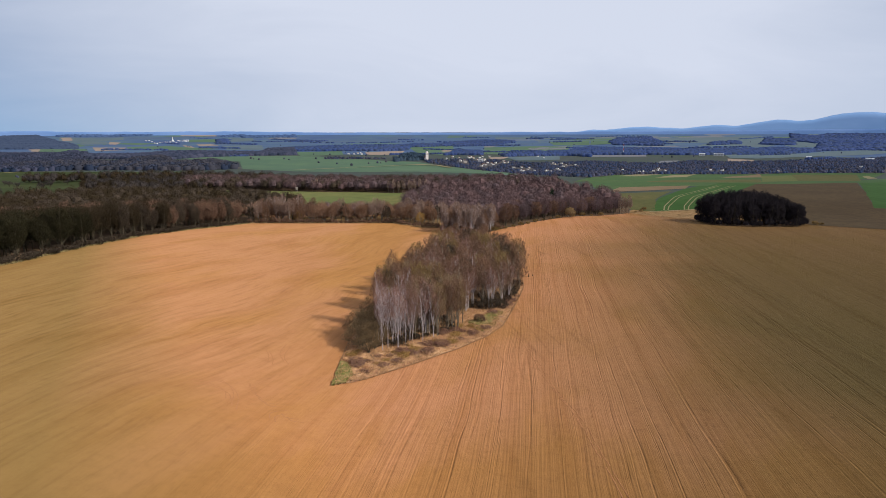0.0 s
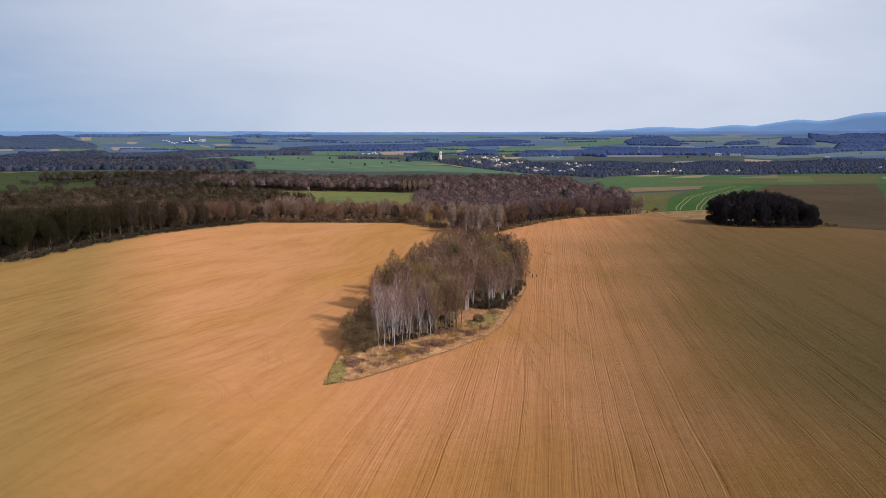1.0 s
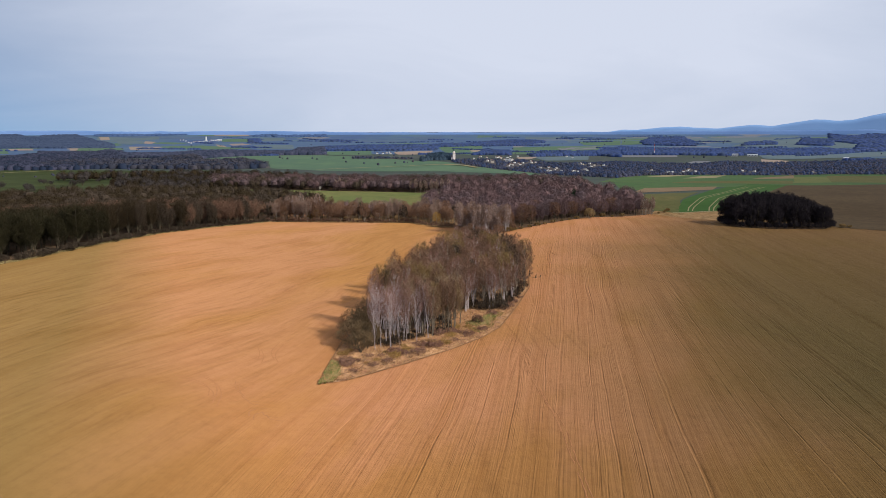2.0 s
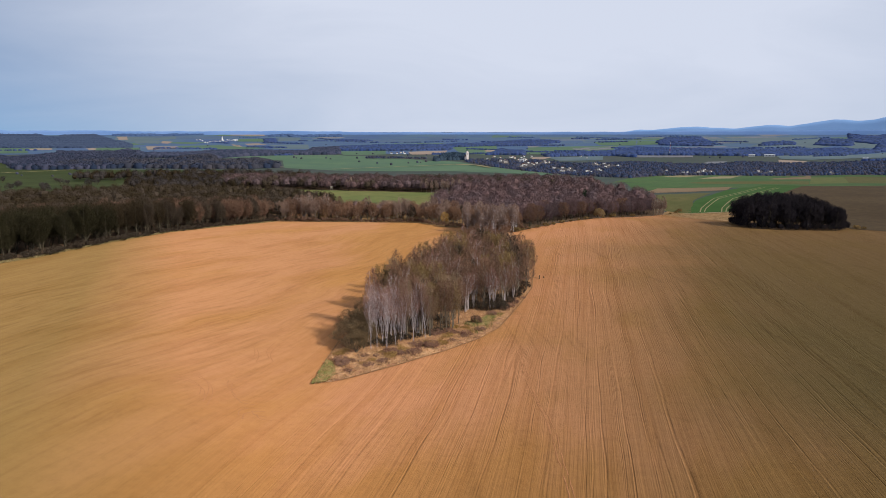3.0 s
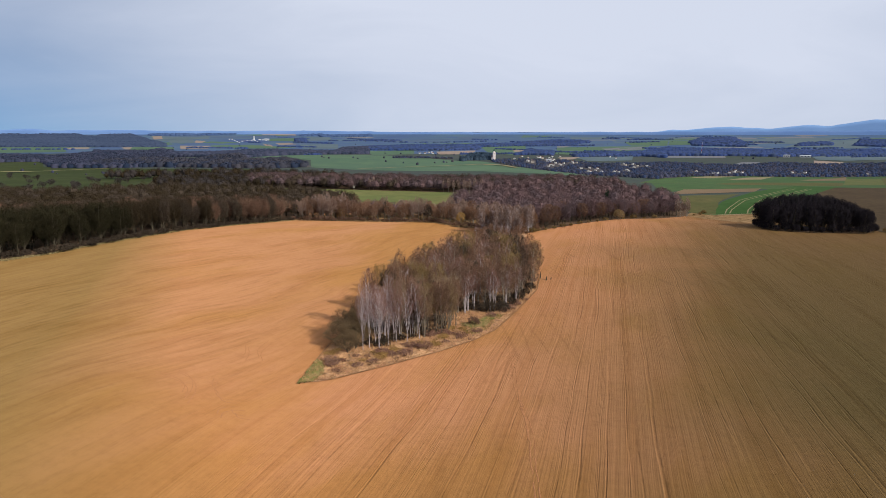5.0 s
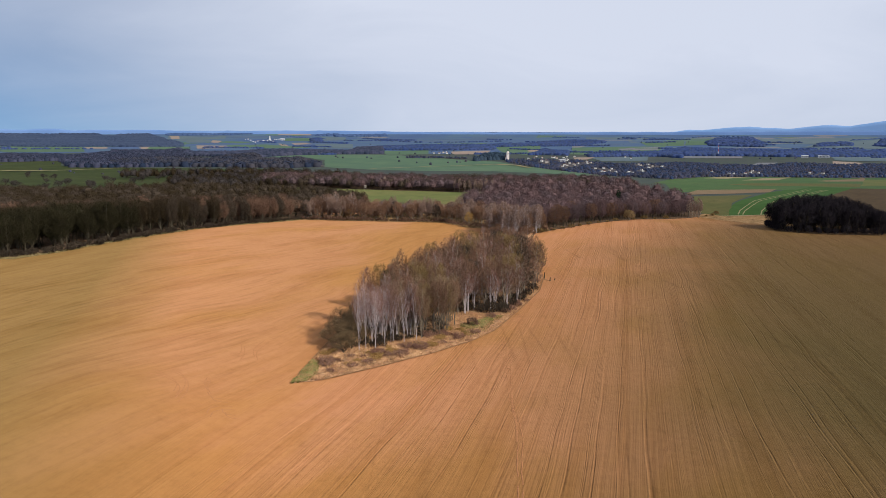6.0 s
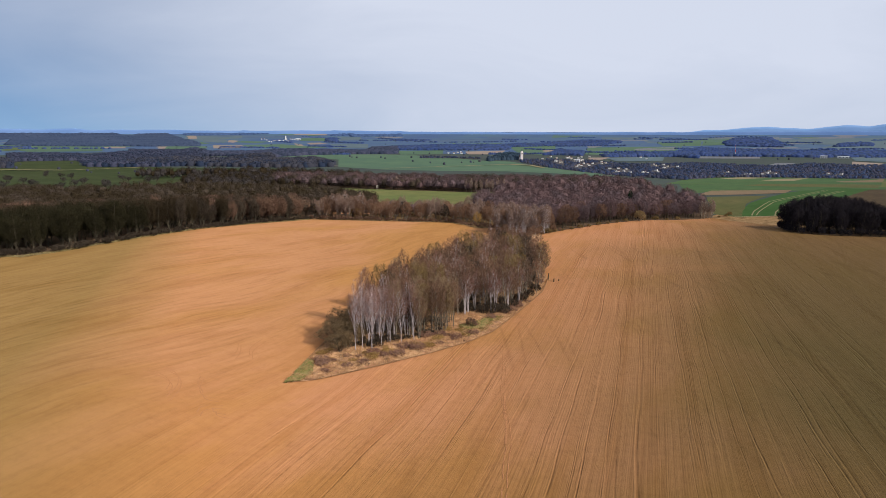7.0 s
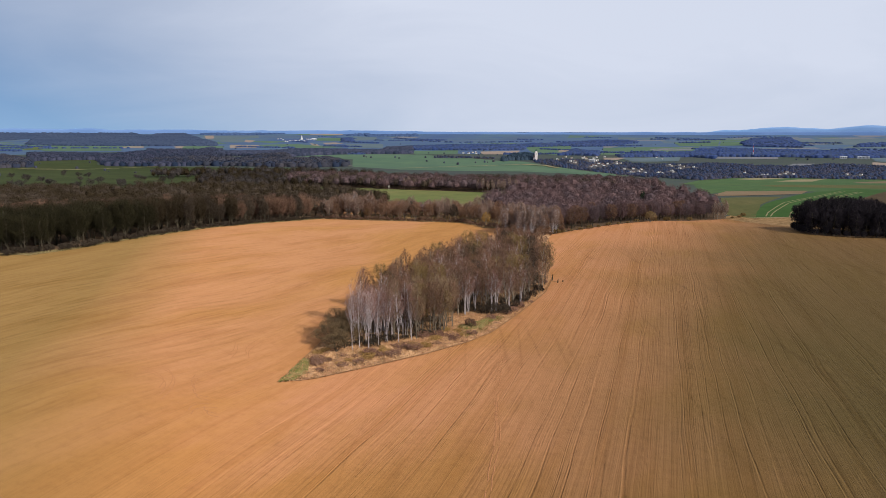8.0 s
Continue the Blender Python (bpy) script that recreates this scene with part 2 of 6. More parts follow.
    fg = ramp(t, [(0.3, (0.78, 0.76, 0.74)), (0.5, (0.99, 0.99, 0.99)), (0.7, (1.1, 1.1, 1.1))], grains)
    col = mixed(t, maths(t, "SUBTRACT", 0.6, maths(t, "MULTIPLY", west, 0.2)), col, fg.outputs[0], "MULTIPLY")
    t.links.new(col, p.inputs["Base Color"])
    h = maths(t, "ADD", maths(t, "MULTIPLY", fine, 1.0), maths(t, "MULTIPLY", grains.outputs["Fac"], 0.6))
    h = maths(t, "ADD", maths(t, "SUBTRACT", h, maths(t, "MULTIPLY", lines, 0.7)), maths(t, "MULTIPLY", crests, 0.4))
    bumped(t, p, h, 0.6, 0.35)
    return m


# The olive and tan hold the darkening towards the view's edges.
SOIL_PINK, SOIL_ORANGE, SOIL_EDGE_OLIVE, SOIL_EDGE_TAN = (0.405, 0.185, 0.088), (0.355, 0.163, 0.055), (0.074, 0.0575, 0.02), (0.185, 0.115, 0.04)
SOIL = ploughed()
# Distance haze is mixed into the far country's colour as blue.
HAZY_COUNTRY = earthy("hazed_country", (0.0523, 0.0859, 0.174), (0.0761, 0.123, 0.153), (0.059, 0.0942, 0.182), 0.008, 0.003, 0.1, 0.5)
COUNTRY = earthy("open_country", (0.0525, 0.069, 0.0525), (0.0595, 0.0638, 0.06), (0.042, 0.0525, 0.051), 0.04, 0.008, 0.1, 0.5)
LITTER = earthy("leaf_litter", (0.09, 0.056, 0.037), (0.13, 0.08, 0.046), (0.055, 0.04, 0.025), 0.8, 0.08)
ROUGH_GRASS = earthy("dead_grass", (0.3, 0.144, 0.078), (0.54, 0.324, 0.172), (0.075, 0.0423, 0.025), 0.6, 0.22, 0.9, 0.5)
WEEDS = earthy("weedy_ground", (0.205, 0.119, 0.0534), (0.123, 0.0772, 0.0331), (0.314, 0.196, 0.092), 0.25, 0.06, 0.5, 0.3)
FRESH_GRASS = earthy("fresh_grass", (0.12, 0.123, 0.03), (0.27, 0.196, 0.085), (0.09, 0.0765, 0.028), 1.2, 0.45, 0.6, 0.25)
RUT = earthy("trodden_soil", (0.295, 0.137, 0.0614), (0.236, 0.106, 0.0472), (0.366, 0.171, 0.0779), 1.5, 0.25, 0.4, 0.1)
RUT_SOFT = earthy("pressed_soil", (0.3, 0.138, 0.06), (0.28, 0.128, 0.054), (0.33, 0.155, 0.07), 1.5, 0.25, 0.4, 0.1)
FURROW = earthy("dark_soil", (0.2, 0.11, 0.055), (0.26, 0.14, 0.07), (0.13, 0.075, 0.04), 2.0, 0.3, 0.5, 0.1)
FIELD = {
    "green": earthy("winter_wheat", (0.0525, 0.0975, 0.0374), (0.0675, 0.107, 0.0396), (0.0475, 0.0813, 0.0341), 0.08, 0.012, 0.1, 0.2),
    "deep": earthy("dense_wheat", (0.036, 0.08, 0.02), (0.046, 0.095, 0.026), (0.032, 0.07, 0.018), 0.1, 0.02, 0.1, 0.2),
    "lime": earthy("young_grassland", (0.095, 0.112, 0.038), (0.125, 0.118, 0.045), (0.08, 0.092, 0.033), 0.08, 0.012, 0.1, 0.2),
    "olive": earthy("thin_grass", (0.084, 0.086, 0.032), (0.11, 0.095, 0.038), (0.072, 0.07, 0.026), 0.15, 0.03, 0.2, 0.2),
    "moss": earthy("dull_pasture", (0.026, 0.036, 0.012), (0.036, 0.043, 0.015), (0.02, 0.027, 0.01), 0.05, 0.012, 0.2, 0.2),
    "tan": earthy("dry_stubble", (0.19, 0.128, 0.08), (0.16, 0.108, 0.066), (0.14, 0.11, 0.06), 0.1, 0.02, 0.1, 0.2),
    "straw": earthy("straw_grass", (0.21, 0.18, 0.1), (0.17, 0.16, 0.075), (0.24, 0.18, 0.11), 0.1, 0.015, 0.1, 0.2),
    # Except far_deep, these hold haze as extra blue and paleness.
    "hazy": earthy("hazed_fallow", (0.0663, 0.099, 0.153), (0.0819, 0.113, 0.159), (0.0546, 0.0869, 0.147), 0.012, 0.004, 0.1, 0.2),
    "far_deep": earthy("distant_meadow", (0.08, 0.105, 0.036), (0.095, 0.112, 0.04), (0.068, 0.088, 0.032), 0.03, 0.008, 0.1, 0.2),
    "far_green": earthy("hazed_wheat", (0.0721, 0.123, 0.0751), (0.0874, 0.138, 0.0801), (0.0656, 0.109, 0.0744), 0.02, 0.006, 0.1, 0.2),
    "far_lime": earthy("hazed_grassland", (0.0861, 0.121, 0.133), (0.102, 0.13, 0.14), (0.0774, 0.107, 0.129), 0.02, 0.006, 0.1, 0.2),
    "far_straw": earthy("hazed_straw", (0.145, 0.149, 0.163), (0.128, 0.137, 0.155), (0.158, 0.146, 0.158), 0.02, 0.006, 0.1, 0.2),
    "far_tan": earthy("hazed_stubble", (0.27, 0.205, 0.165), (0.24, 0.185, 0.15), (0.22, 0.18, 0.14), 0.02, 0.006, 0.1, 0.2),
    "brown": earthy("brown_soil", (0.0644, 0.0435, 0.0235), (0.0818, 0.0557, 0.0296), (0.0522, 0.0365, 0.02), 0.2, 0.02, 0.2, 0.2),
}
BIRCH_BARK = bark("birch_bark", (0.14, 0.11, 0.1), (0.47, 0.405, 0.4), (1.5, 1.5, 3.0), 0.36, 0.48)
TAN_BARK = bark("tan_bark", (0.1, 0.08, 0.06), (0.27, 0.215, 0.155), (4, 4, 0.8), 0.35, 0.65)
GREY_BARK = bark("grey_bark", (0.14, 0.115, 0.09), (0.38, 0.32, 0.25), (4, 4, 0.8), 0.35, 0.65)
DARK_BARK = bark("dark_bark", (0.035, 0.03, 0.022), (0.12, 0.1, 0.07), (4, 4, 0.8), 0.35, 0.65)
PURPLE_TWIGS = twiggy("birch_twigs", (0.175, 0.0896, 0.0712), (0.301, 0.168, 0.132))
BRAMBLE_TWIGS = twiggy("bramble_canes", (0.17, 0.085, 0.06), (0.28, 0.16, 0.11))
OLIVE_TWIGS = twiggy("olive_twigs", (0.133, 0.0883, 0.0361), (0.253, 0.166, 0.0703))
BROWN_TWIGS = twiggy("brown_twigs", (0.0974, 0.0552, 0.0376), (0.185, 0.107, 0.072))
TAUPE_TWIGS = twiggy("taupe_twigs", (0.131, 0.0728, 0.0458), (0.246, 0.139, 0.0877))
TAN_TWIGS = twiggy("tan_twigs", (0.175, 0.116, 0.069), (0.3, 0.204, 0.122))
WILLOW_TWIGS = twiggy("willow_twigs", (0.1, 0.067, 0.036), (0.18, 0.122, 0.066))
OCHRE_TWIGS = twiggy("ochre_twigs", (0.2, 0.14, 0.065), (0.3, 0.2, 0.1))
VERGE_BLADES = twiggy("verge_blades", (0.24, 0.19, 0.08), (0.36, 0.28, 0.13))
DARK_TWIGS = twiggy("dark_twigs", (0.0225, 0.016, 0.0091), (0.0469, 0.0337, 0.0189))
ASHEN_TWIGS = twiggy("ashen_twigs", (0.036, 0.0304, 0.0288), (0.064, 0.0538, 0.0496))
# Near-black brown that takes in the view's edge darkening over the clump.
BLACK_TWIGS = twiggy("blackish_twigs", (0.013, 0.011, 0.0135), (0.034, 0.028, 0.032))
UMBER_TWIGS = twiggy("umber_twigs", (0.0384, 0.0284, 0.0207), (0.0702, 0.0524, 0.0373))
# Twig colour darkened for shade and the view's left edge.
SHADED_TWIGS = twiggy("shaded_twigs", (0.0143, 0.0127, 0.00644), (0.0306, 0.0265, 0.0129))
RED_TWIGS = twiggy("red_brown_twigs", (0.0886, 0.0552, 0.0554), (0.154, 0.0978, 0.0949))
MAUVE_TWIGS = twiggy("mauve_twigs", (0.0749, 0.0517, 0.0545), (0.133, 0.092, 0.0946))
OAK_BARK = bark("oak_bark", (0.0375, 0.0315, 0.0225), (0.128, 0.105, 0.0713), (4, 4, 0.8), 0.35, 0.65)
BEIGE_TWIGS = twiggy("beige_twigs", (0.174, 0.113, 0.087), (0.281, 0.19, 0.148))
GOLD_TWIGS = twiggy("golden_twigs", (0.26, 0.15, 0.05), (0.36, 0.22, 0.08))
# Violet and slate here are distance haze put into the twig colour.
HAZED_VIOLET_TWIGS = twiggy("hazed_violet_twigs", (0.0382, 0.0438, 0.0739), (0.0632, 0.0633, 0.0948))
HAZED_BLUE_TWIGS = twiggy("hazed_blue_twigs", (0.0276, 0.0432, 0.0907), (0.0408, 0.058, 0.11))
GRASS_BLADES = twiggy("dry_blades", (0.399, 0.21, 0.098), (0.627, 0.386, 0.196))
GREEN_BLADES = twiggy("green_blades", (0.11, 0.115, 0.026), (0.23, 0.183, 0.065))


# ---- terrain ----
RANGE = np.array([0, 60, 120, 150, 200, 240, 300, 360, 440, 500, 560, 650, 800, 950, 1250, 1550, 2000, 2600, 3200, 4000, 4500, 4900.0])
LEVEL = np.array([3, 2.2, 0.3, 0.0, -1.8, -3, -4.2, -5.6, -8, -11.5, -13, -10, -11, -14, -20, -17, -22, -25, -14, 2, 20, 46.5])
STEPS = np.arange(0, 5600.0, 2.0)
_k = np.exp(-0.5 * (np.arange(-30, 31) / 10.0) ** 2)
PROFILE = np.convolve(np.pad(np.interp(STEPS, RANGE, LEVEL), 30, mode="edge"), _k / _k.sum(), "valid")
# Rises and hollows: centre, half-widths, height.
RISES = ((-150, 190, 60, 90, 9), (-60, 105, 25, 40, 4.5), (-130, 330, 90, 80, 3.5), (80, 160, 40, 60, -0.5), (60, 260, 40, 60, 1),
         (60, 90, 40, 30, 1), (-22, 124, 14, 16, -2), (80, 420, 60, 60, 1), (145, 520, 50, 40, -2.5),
         (-260, 1480, 330, 260, 11), (420, 1480, 300, 260, -12), (-1300, 2100, 500, 400, 8), (1250, 3300, 500, 500, 8))


def ground_z(x, y):
    x, y = np.asarray(x, float), np.asarray(y, float)
    z = np.interp(np.hypot(x - 15, y), STEPS, PROFILE)
    for a, b, sx, sy, h in RISES:
        z = z + h * np.exp(-0.5 * ((x - a) / sx) ** 2 - 0.5 * ((y - b) / sy) ** 2)
    # Rolling country beyond the village.
    r = np.hypot(x - 15, y)
    far = np.clip((r - 1650) / 900, 0, 1) * np.clip((4350 - r) / 500, 0, 1)
    roll = np.sin(x / 330 + 1.4 * np.sin(y / 640) + 0.6) * np.sin(y / 270 + 0.9 * np.sin(x / 480)) + 0.55 * np.sin(x / 150 + y / 210 + 1.0) * np.sin(y / 165 - x / 390)
    return z + 4.0 * far * roll


def mesh_of(name, verts, faces, materials, index=None, smooth=False):
    me = bpy.data.meshes.new(name)
    me.from_pydata(np.asarray(verts, float), [], np.asarray(faces, int).tolist() if not isinstance(faces, list) else faces)
    for m in materials:
        me.materials.append(m)
    if index is not None:
        me.polygons.foreach_set("material_index", np.asarray(index, np.int32))
    if smooth:
        me.polygons.foreach_set("use_smooth", np.ones(len(me.polygons), bool))
    me.update()
    return me


def polar_ground():
    fan = np.concatenate([np.arange(-60, 50.01, 0.5), np.arange(56, 295, 6.0)])
    rings = [0.02]
    while rings[-1] < 4950:
        r = rings[-1]
        rings.append(r + (4 if r < 60 else 2.6 if r < 450 else max(4, r * 0.014)))
    rings = np.array(rings)
    a, r = np.meshgrid(np.radians(fan), rings)
    x, y = 15 + r * np.sin(a), r * np.cos(a)
    v = np.stack([x, y, ground_z(x, y)], -1).reshape(-1, 3)
    n, m = len(fan), len(rings)
    i, j = np.meshgrid(np.arange(m - 1), np.arange(n), indexing="ij")
    k = (j + 1) % n
    f = np.stack([i * n + j, (i + 1) * n + j, (i + 1) * n + k, i * n + k], -1).reshape(-1, 4)[:, ::-1]
    cx, cy = v[f].mean(1)[:, 0], v[f].mean(1)[:, 1]
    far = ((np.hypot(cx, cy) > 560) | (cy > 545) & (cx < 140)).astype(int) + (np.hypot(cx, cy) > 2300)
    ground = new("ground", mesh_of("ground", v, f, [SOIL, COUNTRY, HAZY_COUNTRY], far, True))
    return tagged(ground, "rolling ploughed field of dry orange-brown soil running into open country", "ground", kind="structure")


polar_ground()


def inside(points, outline):
    x, y = points[:, 0], points[:, 1]
    ok = np.zeros(len(points), bool)
    for (x0, y0), (x1, y1) in zip(outline, outline[1:] + outline[:1]):
        if y0 == y1:
            continue
        ok ^= ((y0 > y) != (y1 > y)) & (x < (x1 - x0) * (y - y0) / (y1 - y0) + x0)
    return ok


def fine_outline(outline, step, wobble, rng):
    out = []
    for (x0, y0), (x1, y1) in zip(outline, outline[1:] + outline[:1]):
        n = max(1, int(math.hypot(x1 - x0, y1 - y0) / step))
        for i in range(n):
            s = i / n
            w = 0 if i == 0 else wobble
            out.append((x0 + (x1 - x0) * s + rng.normal(0, w or 1e-6), y0 + (y1 - y0) * s + rng.normal(0, w or 1e-6)))
    return out


def scatter(outline, spacing, rng, jitter=0.38):
    o = np.array(outline, float)
    lo, hi = o.min(0), o.max(0)
    gx, gy = np.meshgrid(np.arange(lo[0], hi[0], spacing), np.arange(lo[1], hi[1], spacing))
    gx = gx + (np.arange(gx.shape[0]) % 2)[:, None] * spacing / 2
    p = np.stack([gx.ravel(), gy.ravel()], -1) + rng.uniform(-jitter, jitter, (gx.size, 2)) * spacing
    return p[inside(p, outline)]


from mathutils.geometry import delaunay_2d_cdt


def drape(name, outline, step, lift, mat, label, wobble=0.0, category="field", kind="structure", bumps=0.0):
    """A sheet of ground cover that follows the terrain within an outline."""
    rng = np.random.default_rng(len(name) + int(abs(outline[0][0])))
    edge = fine_outline(outline, step, wobble, rng)
    fill = scatter(edge, step, rng, 0.3)
    pts = [Vector(p) for p in edge] + [Vector(p) for p in fill]
    n = len(edge)
    v, _, f, *_ = delaunay_2d_cdt(pts, [(i, (i + 1) % n) for i in range(n)], [], 1, 1e-4)
    xy = np.array([(p.x, p.y) for p in v])
    z = ground_z(xy[:, 0], xy[:, 1]) + lift
    z[n:] += np.abs(rng.normal(0, bumps, len(z) - n)) if bumps else 0
    me = mesh_of(name, np.column_stack([xy, z]), [tuple(q) for q in f], [mat], None, True)
    return tagged(new(name, me), label, category, kind=kind)


# ---- trees ----
def cones(p0, p1, r):
    """Three-sided tapering twigs, from p0 to p1."""
    d = p1 - p0
    d = d / (np.linalg.norm(d, axis=1, keepdims=True) + 1e-9)
    h = np.where(np.abs(d[:, 2:3]) > 0.9, np.array([[1.0, 0, 0]]), np.array([[0, 0, 1.0]]))
    u = np.cross(d, h)
    u /= np.linalg.norm(u, axis=1, keepdims=True)
    w = np.cross(d, u)
    n = len(p0)
    r = np.broadcast_to(np.asarray(r, float), (n,))[:, None]
    ring = [p0 + r * (math.cos(a) * u + math.sin(a) * w) for a in (0, 2.0944, 4.1888)]
    v = np.stack(ring + [p1], 1).reshape(-1, 3)
    b = np.arange(n)[:, None] * 4
    f = np.concatenate([b + np.array([[0, 1, 3]]), b + np.array([[1, 2, 3]]), b + np.array([[2, 0, 3]])], 1).reshape(-1, 3)
    return v, f


def tube(path, radii, sides):
    """A round tapering stem along a path."""
    path, radii = np.asarray(path, float), np.asarray(radii, float)
    d = np.gradient(path, axis=0)
    d /= np.linalg.norm(d, axis=1, keepdims=True) + 1e-9
    h = np.array([1.0, 0, 0]) if abs(d[0][2]) > 0.7 else np.array([0, 0, 1.0])
    u = np.cross(d, h)
    u /= np.linalg.norm(u, axis=1, keepdims=True) + 1e-9
    w = np.cross(d, u)
    a = np.arange(sides) * 2 * math.pi / sides
    v = path[:, None] + radii[:, None, None] * (np.cos(a)[None, :, None] * u[:, None] + np.sin(a)[None, :, None] * w[:, None])
    m = len(path)
    i, j = np.meshgrid(np.arange(m - 1), np.arange(sides), indexing="ij")
    k = (j + 1) % sides
    q = np.stack([i * sides + j, i * sides + k, (i + 1) * sides + k, (i + 1) * sides + j], -1).reshape(-1, 4)
    f = np.concatenate([q[:, [0, 1, 2]], q[:, [0, 2, 3]]])
    return v.reshape(-1, 3), f


def joined(pieces):
    v, f, n = [], [], 0
    for a, b in pieces:
        v.append(a)
        f.append(b + n)
        n += len(a)
    return np.concatenate(v), np.concatenate(f)


def slivers(p0, p1, r, rng):
    """Fine twigs, one narrow blade each, from p0 to p1."""
    side = np.cross(p1 - p0, rng.normal(0, 1, p0.shape))
    side *= np.broadcast_to(np.asarray(r, float), (len(p0),))[:, None] / (np.linalg.norm(side, axis=1, keepdims=True) + 1e-9)
    return np.stack([p0 - side, p0 + side, p1], 1).reshape(-1, 3), np.arange(len(p0) * 3).reshape(-1, 3)


def crown_shape(rng, height, spread, low, lobes=7, deep=0.24, middle=0.42):
    """The outline of a rounded, lobed crown: its centre, and how far it reaches in a direction."""
    centre = np.array([0, 0, height * (low + (1 - low) * middle)])
    knobs = rng.normal(0, 1, (lobes, 3)) + np.array([0, 0, 0.5])
    knobs /= np.linalg.norm(knobs, axis=1, keepdims=True)

    def reach(d):
        bulge = np.max(np.clip(d @ knobs.T, 0, 1) ** 4, axis=-1)
        half = np.stack([np.full(len(d), spread), np.full(len(d), spread), np.where(d[:, 2] > 0, height - centre[2], centre[2] - height * low)], -1)
        return half * (1 - deep + deep * bulge)[:, None]
    return centre, reach


def within(p, centre, reach, limit):
    """Draws points back to the crown's outline."""
    q = p - centre
    for _ in range(2):
        half = reach(q / (np.linalg.norm(q, axis=1, keepdims=True) + 1e-9))
        rho = np.linalg.norm(q / half, axis=1)
        q = q * np.minimum(1, limit / (rho + 1e-9))[:, None]
    return q + centre


def grow(seed, height, spread, low, limbs, subs, twigs, trunk_r, twig_len, twig_r, stems=1, upright=0.3, sides=6, pale=False, deep=0.24, middle=0.42):
    """A bare tree with a rounded crown: stems, curved limbs, side branches and a haze of twigs. Returns trunk, branches and crown."""
    rng = np.random.default_rng(seed)
    centre, reach = crown_shape(rng, height, spread, low, deep=deep, middle=middle)
    trunk, wood, starts, tips = [], [], [], []
    k = np.linspace(0, 1, 7)
    paths = []
    for s in range(stems):
        lean = rng.normal(0, 0.03, 2) * height if stems == 1 else np.array([math.cos(s * 6.28 / stems + seed), math.sin(s * 6.28 / stems + seed)]) * spread * rng.uniform(0.2, 0.5)
        wig = np.cumsum(rng.normal(0, 0.011 * height, (7, 2)), 0) * k[:, None]
        off = rng.normal(0, 0.22, 2) if stems > 1 else np.zeros(2)
        tall = (0.86 if stems == 1 else rng.uniform(0.66, 0.86)) * height
        path = np.column_stack([off[0] + lean[0] * k ** 1.3 + wig[:, 0], off[1] + lean[1] * k ** 1.3 + wig[:, 1], tall * k - 0.15])
        rad = trunk_r / math.sqrt(stems) * (1 - k * 0.82)
        rad[0] *= 1.3
        trunk.append(tube(path, rad, sides))
        paths.append((path, rad))
    q = np.linspace(0, 1, 5)[:, None]
    for i in range(limbs):
        path, rad = paths[i % stems]
        u = (i + rng.uniform(0.2, 0.8)) / limbs
        sin_up = min(0.97, -0.35 + 1.3 * u)
        az = i * 2.39996 + rng.uniform(-0.4, 0.4)
        d = np.array([math.cos(az) * math.sqrt(1 - sin_up ** 2), math.sin(az) * math.sqrt(1 - sin_up ** 2), sin_up])
        target = centre + d * reach(d[None])[0] * rng.uniform(0.78, 0.92)
        t = low * 0.7 + (0.82 - low * 0.7) * u ** 0.9 * rng.uniform(0.85, 1.0)
        base = np.array([np.interp(t, k * 0.86, path[:, c]) for c in range(3)])
        base[2] = min(base[2], target[2] - upright * 0.4 * spread)
        base[2] = max(base[2], 0.1)
        out, up = 0.62 - 0.3 * upright, 0.25 + 0.35 * upright
        bend = base + (target - base) * np.array([out, out, up])
        lp = base * (1 - q) ** 2 + bend * 2 * q * (1 - q) + target * q ** 2 + rng.normal(0, 0.025 * spread, (5, 3)) * q
        lr = max(0.02, np.interp(t, k * 0.86, rad) * 0.55) * (1 - 0.85 * q[:, 0])
        wood.append(tube(lp, lr, 3 if sides < 6 else 4))
        for _ in range(subs):
            g = rng.uniform(0.3, 1.0)
            sp = np.array([np.interp(g, q[:, 0], lp[:, c]) for c in range(3)])
            e = d + rng.normal(0, 0.42, 3)
            e /= np.linalg.norm(e)
            way = centre + e * reach(e[None])[0] * rng.uniform(0.82, 0.98) - sp
            ln = np.linalg.norm(way)
            starts.append(sp)
            tips.append(sp + way * min(1, 0.75 * spread / (ln + 1e-9)))
    starts, tips = np.array(starts), np.array(tips)
    side_wood = cones(starts, tips, twig_r * (1.1 if pale else 1.8))
    pick = rng.integers(0, len(starts), twigs)
    p0 = starts[pick] + (tips - starts)[pick] * rng.uniform(0.4, 1.0, twigs)[:, None] + rng.normal(0, 0.05 * spread, (twigs, 3))
    ways = (tips - starts)[pick]
    ways /= np.linalg.norm(ways, axis=1, keepdims=True) + 1e-9
    tw = ways * 0.55 + rng.normal(0, 0.5, (twigs, 3)) + np.array([0, 0, 0.2 + 0.4 * upright])
    tw /= np.linalg.norm(tw, axis=1, keepdims=True)
    p1 = within(p0 + tw * (twig_len * rng.uniform(0.5, 1.3, twigs))[:, None], centre, reach, rng.uniform(0.94, 1.05, twigs))
    p1[:, 2] = np.maximum(p1[:, 2], 0.1)
    fine = slivers(p0, p1, twig_r * rng.uniform(0.7, 1.3, twigs), rng)
    if pale:
        wood.append(side_wood)
        return joined(trunk), joined(wood), fine
    return joined(trunk), joined(wood), joined([side_wood, fine])


